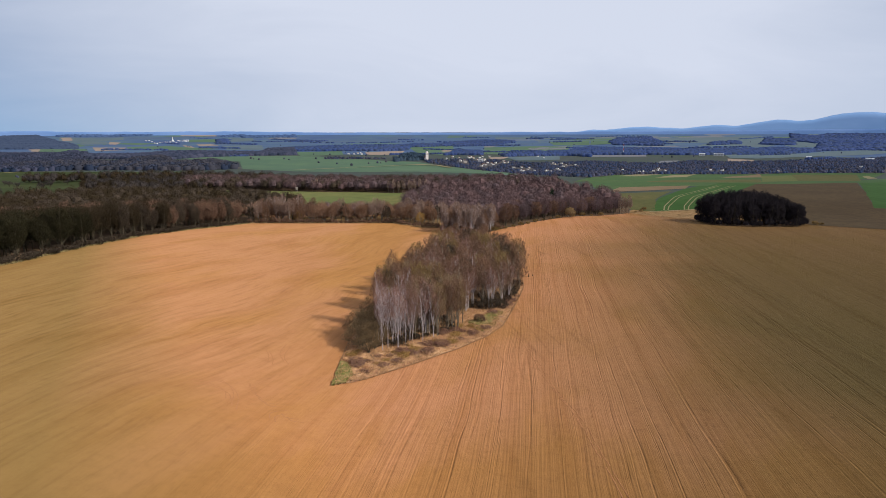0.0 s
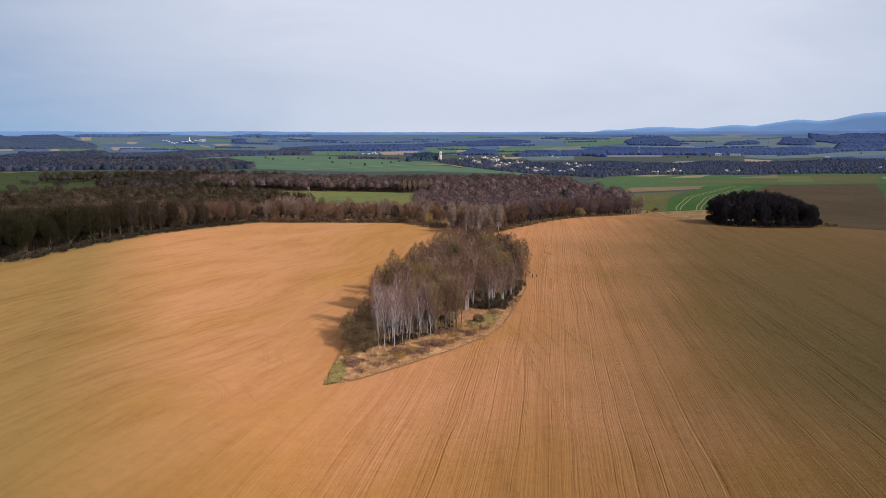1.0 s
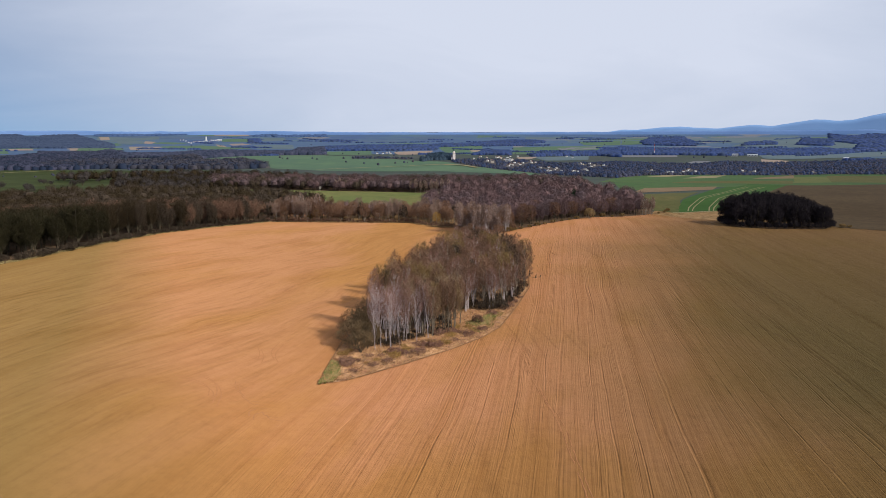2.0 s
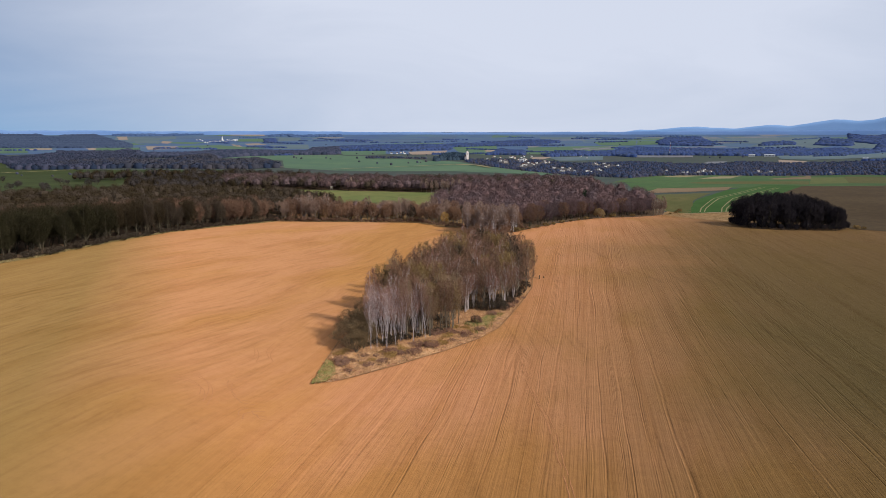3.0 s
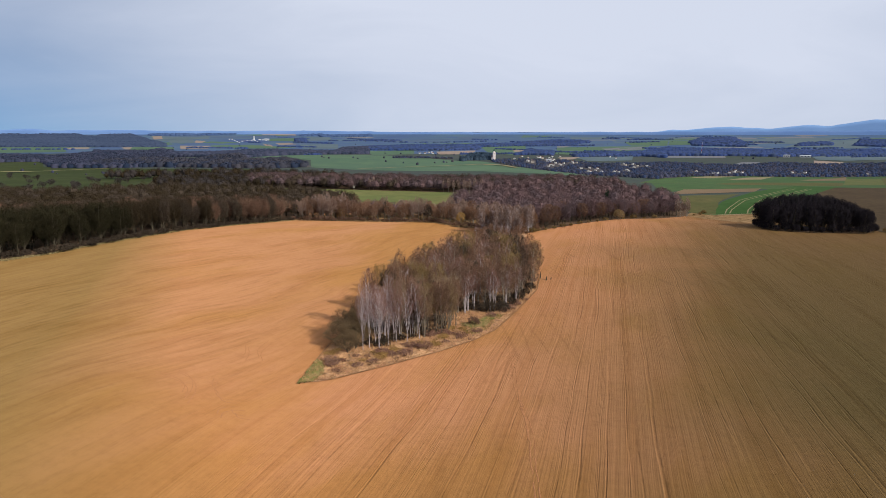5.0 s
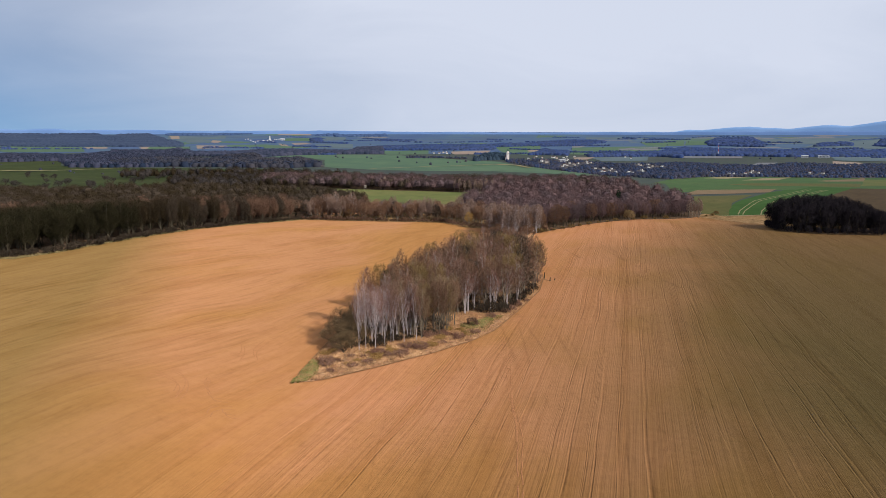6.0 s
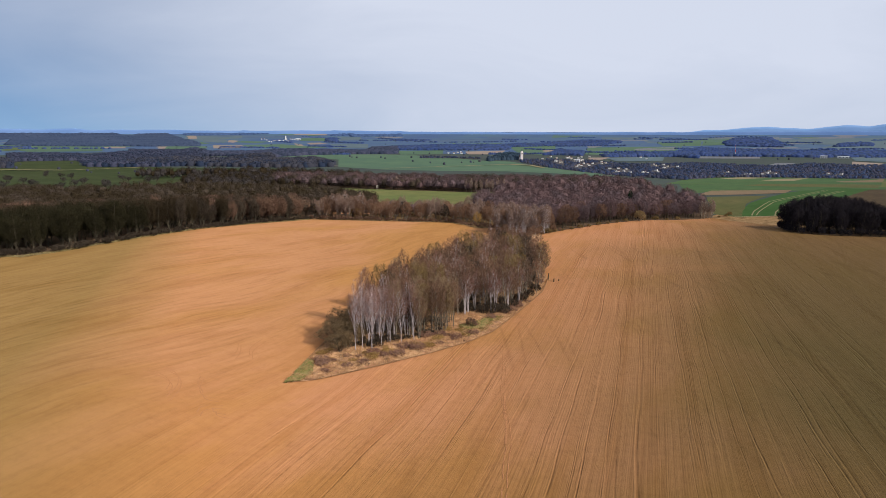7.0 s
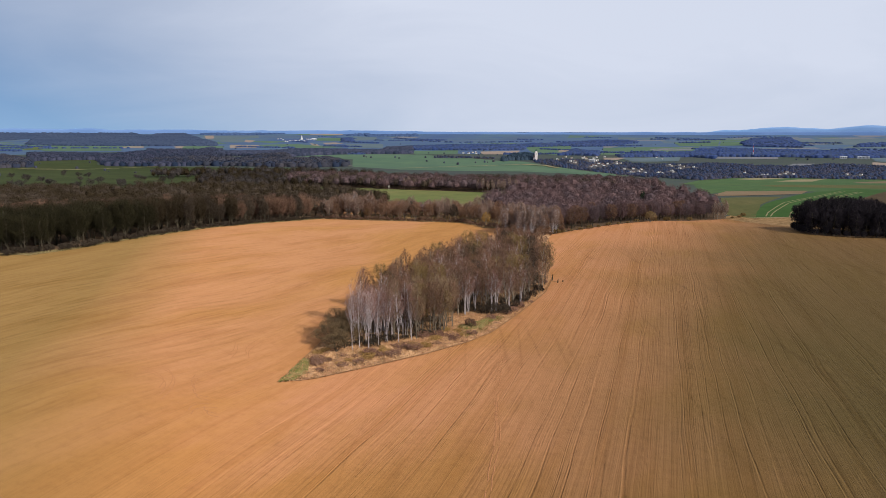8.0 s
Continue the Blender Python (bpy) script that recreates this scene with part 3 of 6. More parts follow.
def puff(seed, height, spread, low, twigs, length, radius, trunk_r):
    """A bare tree inside a wood: a stem with dense inner limbs and a rounded, lobed cloud of twigs."""
    rng = np.random.default_rng(seed)
    centre, reach = crown_shape(rng, height, spread, low, 6, 0.2, 0.4)
    stem = tube([(0, 0, -0.2), (rng.normal(0, 0.2), rng.normal(0, 0.2), height * 0.5), (0, 0, height * 0.8)], [trunk_r, trunk_r * 0.7, 0.04], 4)
    d = rng.normal(0, 1, (twigs, 3))
    d[:, 2] = d[:, 2] * 0.8 + 0.35
    d /= np.linalg.norm(d, axis=1, keepdims=True)
    p0 = centre + d * reach(d) * rng.uniform(0.62, 0.95, (twigs, 1))
    way = d * 0.7 + rng.normal(0, 0.55, (twigs, 3)) + np.array([0, 0, 0.35])
    way /= np.linalg.norm(way, axis=1, keepdims=True)
    p1 = within(p0 + way * (length * rng.uniform(0.5, 1.2, twigs))[:, None], centre, reach, rng.uniform(0.92, 1.06, twigs))
    # The dense inner limbs, as one lobed mass.
    a, e = np.meshgrid(np.arange(8) * 2 * math.pi / 8, np.radians((-55, -15, 22, 55)))
    q = np.concatenate([np.stack([np.cos(a) * np.cos(e), np.sin(a) * np.cos(e), np.sin(e)], -1).reshape(-1, 3), [(0, 0, 1.0)]])
    core = centre + q * reach(q) * rng.uniform(0.5, 0.74, (len(q), 1))
    i, j = np.meshgrid(np.arange(3), np.arange(8), indexing="ij")
    k = (j + 1) % 8
    cf = np.concatenate([np.stack([i * 8 + j, i * 8 + k, (i + 1) * 8 + k], -1).reshape(-1, 3), np.stack([i * 8 + j, (i + 1) * 8 + k, (i + 1) * 8 + j], -1).reshape(-1, 3), np.array([(24 + m, 24 + (m + 1) % 8, 32) for m in range(8)])])
    return stem, joined([(core, cf), slivers(p0, p1, radius * rng.uniform(0.7, 1.2, twigs), rng)])


def tree_thing(name, label, shape, bark_mat, twig_mat, group, category="tree"):
    (wv, wf), (bv, bf), (cv, cf) = shape
    top = tagged(new(name), label, category, group)
    trunk = new("trunk", mesh_of("trunk", wv, wf, [bark_mat], None, True))
    crown = new("crown", mesh_of("crown", cv, cf, [twig_mat]))
    branchwork = new("branchwork", mesh_of("branchwork", bv, bf, [bark_mat], None, True))
    trunk.parent = branchwork.parent = crown.parent = top
    tagged(branchwork, kind="stuff")
    return top


def stand(x, y, rng, scale):
    z = float(ground_z(x, y)) - 0.05
    return Matrix.Translation((float(x), float(y), z)) @ Matrix.Rotation(rng.uniform(0, 6.28), 4, "Z") @ Matrix.Diagonal((*[float(scale)] * 2, float(scale * rng.uniform(0.93, 1.07)), 1))


def plant(points, kinds, rng, low=0.85, high=1.1):
    """kinds: prototype things and their weights. The first use of a prototype moves it; later ones copy it."""
    protos, weights = [k[0] for k in kinds], np.array([k[1] for k in kinds], float)
    used = set()
    for x, y in points:
        i = int(rng.choice(len(protos), p=weights / weights.sum()))
        if i not in used:
            used.add(i)
            protos[i].matrix_basis = Matrix.Translation((float(x), float(y), float(ground_z(x, y)) - 0.05))
        else:
            copy_thing(protos[i], stand(x, y, rng, rng.uniform(low, high)))
    for i, p in enumerate(protos):
        if i not in used:
            for o in (*p.children, p):
                bpy.data.objects.remove(o)


def wood_mass(name, label, points, shapes, bark_mat, twig_mats, rng, low=0.8, high=1.15, widen=1.0, category="woodland"):
    """Many trees of a wood, joined: kind stuff."""
    vs, fs, ms, n = [], [], [], 0
    which = rng.integers(0, len(shapes), len(points))
    tint = rng.integers(0, len(twig_mats), len(points))
    for k, ((wv, wf), (cv, cf)) in enumerate(shapes):
        bv, bf = joined([(wv, wf), (cv, cf)])
        for c in range(len(twig_mats)):
            p = points[(which == k) & (tint == c)]
            if not len(p):
                continue
            a, s = rng.uniform(0, 6.283, len(p)), rng.uniform(low, high, len(p))
            ca, sa = np.cos(a)[:, None], np.sin(a)[:, None]
            w = (s * (widen if np.isscalar(widen) else 1.0))[:, None]
            if not np.isscalar(widen):
                w = w * widen[(which == k) & (tint == c)][:, None]
            x = (bv[None, :, 0] * ca - bv[None, :, 1] * sa) * w + p[:, 0:1]
            y = (bv[None, :, 0] * sa + bv[None, :, 1] * ca) * w + p[:, 1:2]
            z = bv[None, :, 2] * s[:, None] + ground_z(p[:, 0], p[:, 1])[:, None] - 0.05
            vs.append(np.stack([x, y, z], -1).reshape(-1, 3))
            fs.append((bf[None] + (np.arange(len(p)) * len(bv))[:, None, None] + n).reshape(-1, 3))
            ms.append(np.tile(np.r_[np.zeros(len(wf), int), np.full(len(cf), 1 + c)], len(p)))
            n += len(p) * len(bv)
    me = mesh_of(name, np.concatenate(vs), np.concatenate(fs), [bark_mat, *twig_mats], np.concatenate(ms))
    return tagged(new(name, me), label, category, kind="stuff")


# ---- fields and woodland floors ----
COPSE = [(-21.6, 122.8), (-16.2, 126.8), (-12.6, 130.6), (-6, 136.6), (2, 145), (9, 155), (13.5, 165), (16.7, 179), (20.6, 197), (24, 215), (25.4, 237),
         (23, 262), (19, 300), (21, 352), (5, 375), (-8, 336), (-6, 300), (-6, 262), (-13, 235), (-16, 200), (-20, 170), (-22, 150), (-22, 137)]
drape("copse_floor", COPSE, 2.2, 0.12, ROUGH_GRASS, "tangled dead grass and bramble floor of the field copse", 0.18, "rough grass", bumps=0.12)
drape("leaf_litter", [(-12, 181), (0, 180.5), (12, 182), (16.5, 190), (20, 204), (22.5, 222), (23, 240), (19, 255), (8, 262), (-4, 256), (-9, 235), (-12, 200)], 2.2, 0.3, LITTER, "dark leaf litter under the rear copse trees", 0.3, "forest floor", bumps=0.1)
drape("leaf_litter", [(-15.5, 147), (-8, 152), (-2, 157), (1.5, 163), (2, 176), (-10, 176), (-18, 168), (-19, 156)], 2.0, 0.3, LITTER, "reddish leaf litter under the birch stand", 0.4, "forest floor", bumps=0.1)
drape("grass_tip", [(-21.9, 122.5), (-19.4, 124.6), (-18.6, 129), (-20.6, 135.5), (-22.2, 136)], 1.2, 0.3, FRESH_GRASS, "fresh green grass at the pointed end of the copse", 0.15, "grass", bumps=0.06)
drape("grass_clearing", [(5, 168), (8, 164.5), (11.5, 168), (12.5, 174), (14.5, 180), (11, 178), (8.5, 172.5)], 1.0, 0.42, FRESH_GRASS, "bright green grassy clearing inside the copse edge", 0.3, "grass", bumps=0.08)
LEFT_WOOD = [(-178, 184), (-158, 200), (-146, 200), (-141, 214), (-139, 250), (-137, 298), (-129, 334), (-115, 384), (-125, 440), (-150, 540), (-230, 570), (-400, 570), (-560, 500), (-500, 400), (-400, 250), (-280, 180)]
drape("wood_floor", LEFT_WOOD, 8, 0.1, LITTER, "brown leaf litter under the bare broadleaf wood", 0.6, "forest floor")
HEDGE = [(-115, 384), (-90, 387), (-65, 392), (-32, 397), (-17, 373), (-6, 374), (6, 385), (0, 430), (-60, 470), (-130, 455)]
drape("hedge_floor", HEDGE, 6, 0.1, WEEDS, "dry grass under the scrubby field hedge", 0.5, "rough grass")
RIGHT_WOOD = [(6, 374), (21, 354), (33, 378), (53, 411), (77, 450), (120, 508), (141, 532), (150, 575), (120, 640), (40, 690), (-20, 640), (-40, 520), (-5, 430)]
drape("wood_floor", RIGHT_WOOD, 8, 0.12, LITTER, "brown leaf litter under the reddish bare wood", 0.6, "forest floor")
CLUMP = [(160, 436), (157, 415), (161, 404), (180, 401), (210, 408), (222, 424), (220, 448), (188, 458), (168, 452)]
drape("clump_floor", CLUMP, 5, 0.15, LITTER, "shaded leaf litter under the dark tree clump", 0.4, "forest floor")
STRIP_WOOD = [(-290, 712), (-245, 692), (-150, 673), (-53, 655), (7, 684), (60, 705), (130, 740), (60, 790), (-60, 770), (-300, 790)]
drape("wood_floor", STRIP_WOOD, 15, 0.2, LITTER, "brown leaf litter under a strip of bare woodland", 1.0, "forest floor")
drape("rough_ground", [(140, 530), (158, 494), (172, 466), (240, 470), (245, 560), (164, 541), (149, 553)], 6, 0.1, WEEDS, "pale weedy rough strip between the fields", 0.8)
drape("meadow", [(-320, 520), (-221, 500), (-60, 472), (1, 560), (10, 690), (-54, 663), (-151, 677), (-255, 708), (-330, 720)], 12, 0.12, FIELD["lime"], "light green meadow between two strips of wood", 1.0)

def field(kind_of, outline):
    """One field of the patchwork; later ones lie a little above earlier ones."""
    far = math.hypot(*outline[0])
    field.laid += 1
    # Past 1450 m the haze-tinted colours are used.
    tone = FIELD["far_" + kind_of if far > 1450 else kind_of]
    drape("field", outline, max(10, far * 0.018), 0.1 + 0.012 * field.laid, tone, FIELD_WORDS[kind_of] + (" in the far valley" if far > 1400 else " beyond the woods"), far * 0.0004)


field.laid = 0
FIELD_WORDS = {"green": "green field of young winter wheat", "deep": "deep green field of dense winter wheat", "lime": "light yellow-green grassland field", "olive": "patchy olive field of thin grass",
               "moss": "dull green pasture", "tan": "bare tan stubble field", "straw": "pale straw-coloured rough grass field", "brown": "bare brown ploughed field"}
# The patchwork of small distant fields beneath the larger ones.
far_rng = np.random.default_rng(77)
for i in range(70):
    a, r = radians(far_rng.uniform(-46, 36)), far_rng.uniform(2900, 4650)
    w, d, skew = r * far_rng.uniform(0.015, 0.05), r * far_rng.uniform(0.012, 0.04), far_rng.uniform(-0.5, 0.5)
    cx, cy = 15 + r * math.sin(a), r * math.cos(a)
    outline = [(cx - w, cy - d * (1 + skew)), (cx + w, cy - d * (1 - skew)), (cx + w * 1.1, cy + d * (1 - skew)), (cx - w * 0.9, cy + d * (1 + skew))]
    if max(math.hypot(*q) for q in outline) < 4750:
        tone = ("far_green", "far_straw", "hazy", "far_lime", "hazy")[i % 5]
        drape("field", outline, r * 0.02, 0.05 + 0.0007 * i, FIELD[tone], "small hazy field in the distant patchwork", 0.0)
field("moss", [(-330, 520), (-560, 505), (-1000, 740), (-1200, 980), (-1150, 1290), (-830, 1150), (-420, 1120), (-300, 740)])
field("deep", [(158, 538), (201, 543), (260, 636), (365, 805), (320, 815), (245, 710), (186, 606)])
field("olive", [(159, 648), (220, 675), (182, 602), (164, 541), (158, 538), (146, 550)])
field("green", [(165, 825), (285, 835), (400, 840), (365, 805), (320, 815), (285, 755), (260, 745), (190, 725), (149, 681)])
field("brown", [(355, 795), (505, 850), (332, 532), (400, 500), (300, 380), (260, 402), (228, 423), (224, 470), (256, 624)])
field("deep", [(515, 865), (640, 880), (410, 500), (330, 529)])
field("green", [(505, 850), (660, 900), (700, 1040), (520, 900), (440, 840)])
field("green", [(150, 830), (235, 830), (380, 800), (460, 830), (600, 985), (735, 1160), (610, 1205), (485, 1185), (385, 1195), (270, 1085), (195, 955)])
field("straw", [(250, 1015), (280, 1015), (360, 1160), (305, 1125)])
field("straw", [(285, 955), (345, 1000), (430, 1200), (350, 1085)])
field("tan", [(395, 1000), (400, 980), (465, 1020), (540, 1195)])
field("olive", [(235, 830), (260, 820), (380, 835), (420, 925), (275, 875)])
field("lime", [(390, 855), (450, 885), (565, 1135), (505, 1115)])
field("olive", [(450, 885), (540, 900), (670, 1130), (575, 1155)])
field("straw", [(600, 985), (620, 995), (665, 1090), (655, 1090)])
field("tan", [(160, 665), (205, 685), (245, 710), (265, 755), (180, 725), (160, 680)])
field("green", [(-615, 1505), (-615, 1665), (-630, 1910), (-445, 1940), (-260, 1465), (-200, 1460), (-135, 1400), (-70, 1400), (-25, 1315), (25, 1255), (100, 1185), (110, 1045), (95, 1005), (20, 1070), (-55, 1100), (-155, 1075), (-250, 1090), (-360, 1170), (-420, 1355), (-515, 1430)])
field("moss", [(-1000, 760), (-640, 800), (-780, 1010), (-960, 1060), (-1150, 1000)])
field("moss", [(-330, 520), (-560, 505), (-760, 640), (-900, 800), (-640, 820), (-330, 720)])
field("moss", [(-930, 1065), (-805, 1040), (-840, 1125), (-1020, 1360), (-1105, 1330), (-1110, 1265)])
field("moss", [(-685, 895), (-600, 830), (-615, 965), (-715, 1115), (-790, 1025)])
field("moss", [(-560, 835), (-515, 840), (-685, 1115), (-745, 1115)])
field("moss", [(-560, 835), (-400, 800), (-380, 960), (-470, 1110), (-690, 1110)])
field("lime", [(-2080, 3605), (-1845, 3595), (-1785, 3715), (-1950, 4065), (-1975, 3890), (-2260, 3935)])
field("lime", [(-1685, 3100), (-1610, 3210), (-1800, 3550), (-1940, 3545)])
field("tan", [(-1605, 3190), (-1565, 3175), (-1650, 3400), (-1755, 3495)])
field("tan", [(-1220, 2330), (-1155, 2410), (-1410, 2950), (-1540, 2920)])
field("green", [(-1150, 2455), (-915, 2720), (-1080, 2875), (-1310, 3170), (-1425, 2985)])
field("tan", [(-1150, 2955), (-1045, 2780), (-1215, 3175), (-1305, 3310)])
field("tan", [(-1155, 3135), (-1095, 3230), (-1195, 3385), (-1250, 3345)])
field("lime", [(-885, 2680), (-745, 2710), (-895, 3230), (-1080, 3205)])
field("straw", [(-1475, 2370), (-1370, 2305), (-1330, 2360), (-1555, 2775), (-1575, 2660), (-1620, 2605)])
field("lime", [(-1170, 3595), (-1090, 3775), (-1205, 4150), (-1345, 4115)])
field("tan", [(-1690, 4265), (-1480, 4305), (-1515, 4405), (-1745, 4405)])
field("green", [(-1360, 3525), (-1220, 3545), (-1360, 3960), (-1475, 3855)])
field("green", [(-2750, 1950), (-1750, 1850), (-1650, 2500), (-2260, 2480), (-2780, 2300)])
field("green", [(-1680, 1940), (-1610, 1895), (-1400, 1960), (-1750, 2435), (-1855, 2140)])
field("tan", [(-1620, 2255), (-1545, 2285), (-1670, 2470), (-1760, 2440)])
field("tan", [(-1410, 2280), (-1375, 2265), (-1560, 2585), (-1580, 2550)])
field("green", [(-1325, 2180), (-1250, 2340), (-1505, 2790), (-1585, 2620)])
field("straw", [(-2855, 3140), (-2790, 3200), (-2940, 3375), (-2985, 3265)])
field("deep", [(-1730, 1930), (-1705, 1970), (-2115, 2460), (-2115, 2340)])
field("tan", [(-2030, 3565), (-2010, 3610), (-2190, 3930), (-2220, 3870)])
field("green", [(-420, 1905), (-330, 2085), (-415, 2600), (-585, 2555)])
field("tan", [(-250, 2105), (-170, 2215), (-180, 2635), (-320, 2530)])
field("green", [(-130, 2515), (-25, 2080), (10, 2470), (10, 3060), (-180, 2915)])
field("tan", [(-30, 2490), (-5, 2470), (5, 2770), (-40, 2690)])
field("green", [(105, 2180), (160, 2095), (225, 2550), (460, 2720), (550, 3110), (290, 2975), (140, 2905)])
field("straw", [(320, 2730), (470, 2800), (515, 3050), (315, 2825)])
field("lime", [(160, 1655), (280, 1765), (320, 2025), (145, 1855)])
field("tan", [(100, 1670), (130, 1725), (160, 1885), (100, 1840)])
field("green", [(475, 3145), (630, 3140), (745, 3715), (485, 3445)])
field("straw", [(140, 2905), (170, 2905), (235, 3160), (145, 3075)])
field("lime", [(1000, 3200), (1165, 3120), (1040, 2920), (1190, 2855), (1255, 2745), (1350, 2870), (1340, 2965), (1735, 3825), (1850, 4125), (1420, 3995), (1170, 3940)])
field("straw", [(1000, 3165), (1065, 3155), (1125, 3305), (1040, 3310)])
field("lime", [(1335, 2675), (1425, 2685), (1555, 2920), (1620, 3260), (1380, 2855)])
field("green", [(645, 3175), (750, 3185), (835, 3605), (755, 3715)])
field("lime", [(2090, 4055), (2255, 4035), (2375, 4230), (2195, 4260)])
field("lime", [(765, 1880), (820, 1835), (1020, 1975), (1210, 2120), (1460, 2310), (1555, 2460), (1315, 2415), (970, 2155), (825, 2070)])
field("straw", [(395, 1935), (565, 1980), (595, 2100), (425, 2080)])
field("straw", [(350, 1525), (410, 1580), (435, 1700), (370, 1625)])
field("straw", [(435, 1535), (470, 1520), (585, 1755), (535, 1745)])
field("tan", [(665, 1640), (695, 1600), (770, 1740), (740, 1840)])


def ribbon(name, path, width, lift, mat, label, category, rise=0.0, kind="structure"):
    """A strip along a path on the ground; rise lifts its middle into a low ridge."""
    p = np.array(path, float)
    s = np.r_[0, np.cumsum(np.hypot(*np.diff(p, axis=0).T))]
    step = max(width, s[-1] / 300)
    q = np.arange(0, s[-1], step)
    c = np.column_stack([np.interp(q, s, p[:, 0]), np.interp(q, s, p[:, 1])])
    for _ in range(3):
        c[1:-1] = (c[:-2] + 2 * c[1:-1] + c[2:]) / 4
    d = np.gradient(c, axis=0)
    d /= np.linalg.norm(d, axis=1, keepdims=True)
    nrm = np.column_stack([-d[:, 1], d[:, 0]])
    rng = np.random.default_rng(int(s[-1]))
    rows = []
    for o, up in ((-0.5, 0), (0, rise), (0.5, 0)):
        xy = c + nrm * o * width * rng.uniform(0.8, 1.2, (len(c), 1))
        rows.append(np.column_stack([xy, ground_z(xy[:, 0], xy[:, 1]) + lift + up * rng.uniform(0.6, 1.2, len(c))]))
    v = np.stack(rows, 1).reshape(-1, 3)
    i = np.arange(len(c) - 1)[:, None] * 3
    f = np.concatenate([i + np.array([[0, 3, 4, 1]]), i + np.array([[1, 4, 5, 2]])])
    return tagged(new(name, mesh_of(name, v, f, [mat], None, True)), label, category, kind=kind)


ribbon("furrow", [(-17, 126.1), (-12.6, 130.4), (-6, 136.3), (2.1, 144.7), (9.2, 154.8), (13.8, 164.9), (17.1, 179), (21, 197), (24.5, 215), (25.9, 237)], 0.32, 0.16, FURROW, "dark plough furrow along the copse edge", "furrow", 0.12)
ribbon("furrow", [(-21.8, 122.7), (-22.3, 137), (-22.3, 150)], 0.28, 0.14, FURROW, "dark plough furrow beside the copse tip", "furrow", 0.08)
for a in ((172, 545), (188, 544)):
    ribbon("wheel_track", [a, (a[0] + 6, a[1] + 18), (a[0] + 32, a[1] + 72), (a[0] + 75, a[1] + 135), (a[0] + 125, a[1] + 215)], 0.9, 0.2, FIELD["straw"], "pale curved tractor track in green wheat", "track")
    ribbon("wheel_track", [(a[0] + 3.2, a[1]), (a[0] + 9.5, a[1] + 17), (a[0] + 35.5, a[1] + 70), (a[0] + 78.5, a[1] + 133), (a[0] + 128.5, a[1] + 213)], 0.9, 0.2, FIELD["straw"], "pale curved tractor track in green wheat", "track")
ribbon("farm_track", [(158, 537), (180, 540.5), (203, 544)], 2.5, 0.22, FIELD["straw"], "pale dirt track along the wheat field", "track")
TRACK = [(-260, 1108), (-190, 1175), (-130, 1240), (-65, 1305), (-25, 1300), (0, 1245)]
drape("farm_track", [(x - 3, y - 4) for x, y in TRACK] + [(x + 3, y + 9) for x, y in TRACK[::-1]], 8, 1.5, FIELD["straw"], "pale dirt farm track over the green rise", 0.0, "track")
TRACK = [(-910, 1015), (-795, 1030), (-715, 1115)]
drape("farm_track", [(x - 2, y - 4) for x, y in TRACK] + [(x + 2, y + 7) for x, y in TRACK[::-1]], 8, 1.5, FIELD["straw"], "pale dirt track across the western meadows", 0.0, "track")
# A wheel rut across the drilled rows, broken and wandering.
rut_rng = np.random.default_rng(9)
rut = np.array([(15.8, 161.7), (18.5, 143.1), (19.4, 127.1), (20.3, 118.4), (21.6, 110.1), (22.4, 102.8), (22.4, 95.5), (22.8, 88.7), (23.1, 81.8)])
for side_step in (-0.32, 0.32):
    y = 160.0
    while y > 84:
        run = rut_rng.uniform(5, 13)
        ys = np.arange(y, y - run, -1.2)
        ribbon("wheel_track", [(float(np.interp(-q, -rut[:, 1], rut[:, 0])) + side_step + rut_rng.normal(0, 0.05), float(q)) for q in ys], 0.17, 0.03, RUT, "dark broken wheel rut across the drilled field", "track", 0.05)
        y -= run + rut_rng.uniform(0.5, 4)
ribbon("wheel_track", [(20.0, 124), (20.3, 118.4), (21.4, 110.1), (21.9, 101.6)], 0.3, 0.04, RUT, "deep dark wheel rut across the drilled field", "track", 0.03)


# ---- copse in the middle of the field ----
rng = np.random.default_rng(11)
BIRCH_WORDS = "slender bare birch with a white trunk in the copse"
birches = [tree_thing("birch_tree", BIRCH_WORDS, grow(s, 14.8, 2.2, 0.2, 22, 5, 620, 0.085, 1.05, 0.013, pale=s % 3 > 0, stems=n, upright=0.8, deep=0.3, middle=0.55), BIRCH_BARK, PURPLE_TWIGS, "birches in the copse") for s, n in ((1, 1), (2, 1), (3, 2), (15, 1), (16, 1), (17, 2))]
front = [(-14.2, 143.9), (-10.9, 145.2), (-13.2, 145.6), (-9.3, 147.5), (-8.0, 150.4), (-5.6, 150.8), (-3.2, 153.4), (-12.2, 147.8)]
for i in range(26):
    s, d = rng.uniform(0, 0.75), rng.uniform(0.5, 14)
    front.append((-15.5 + 16 * s - d * 0.15, 145 + 11 * s + d))
plant([p for p in front if p[0] > -19.5], [(b, 1) for b in birches], rng, 0.62, 1.12)

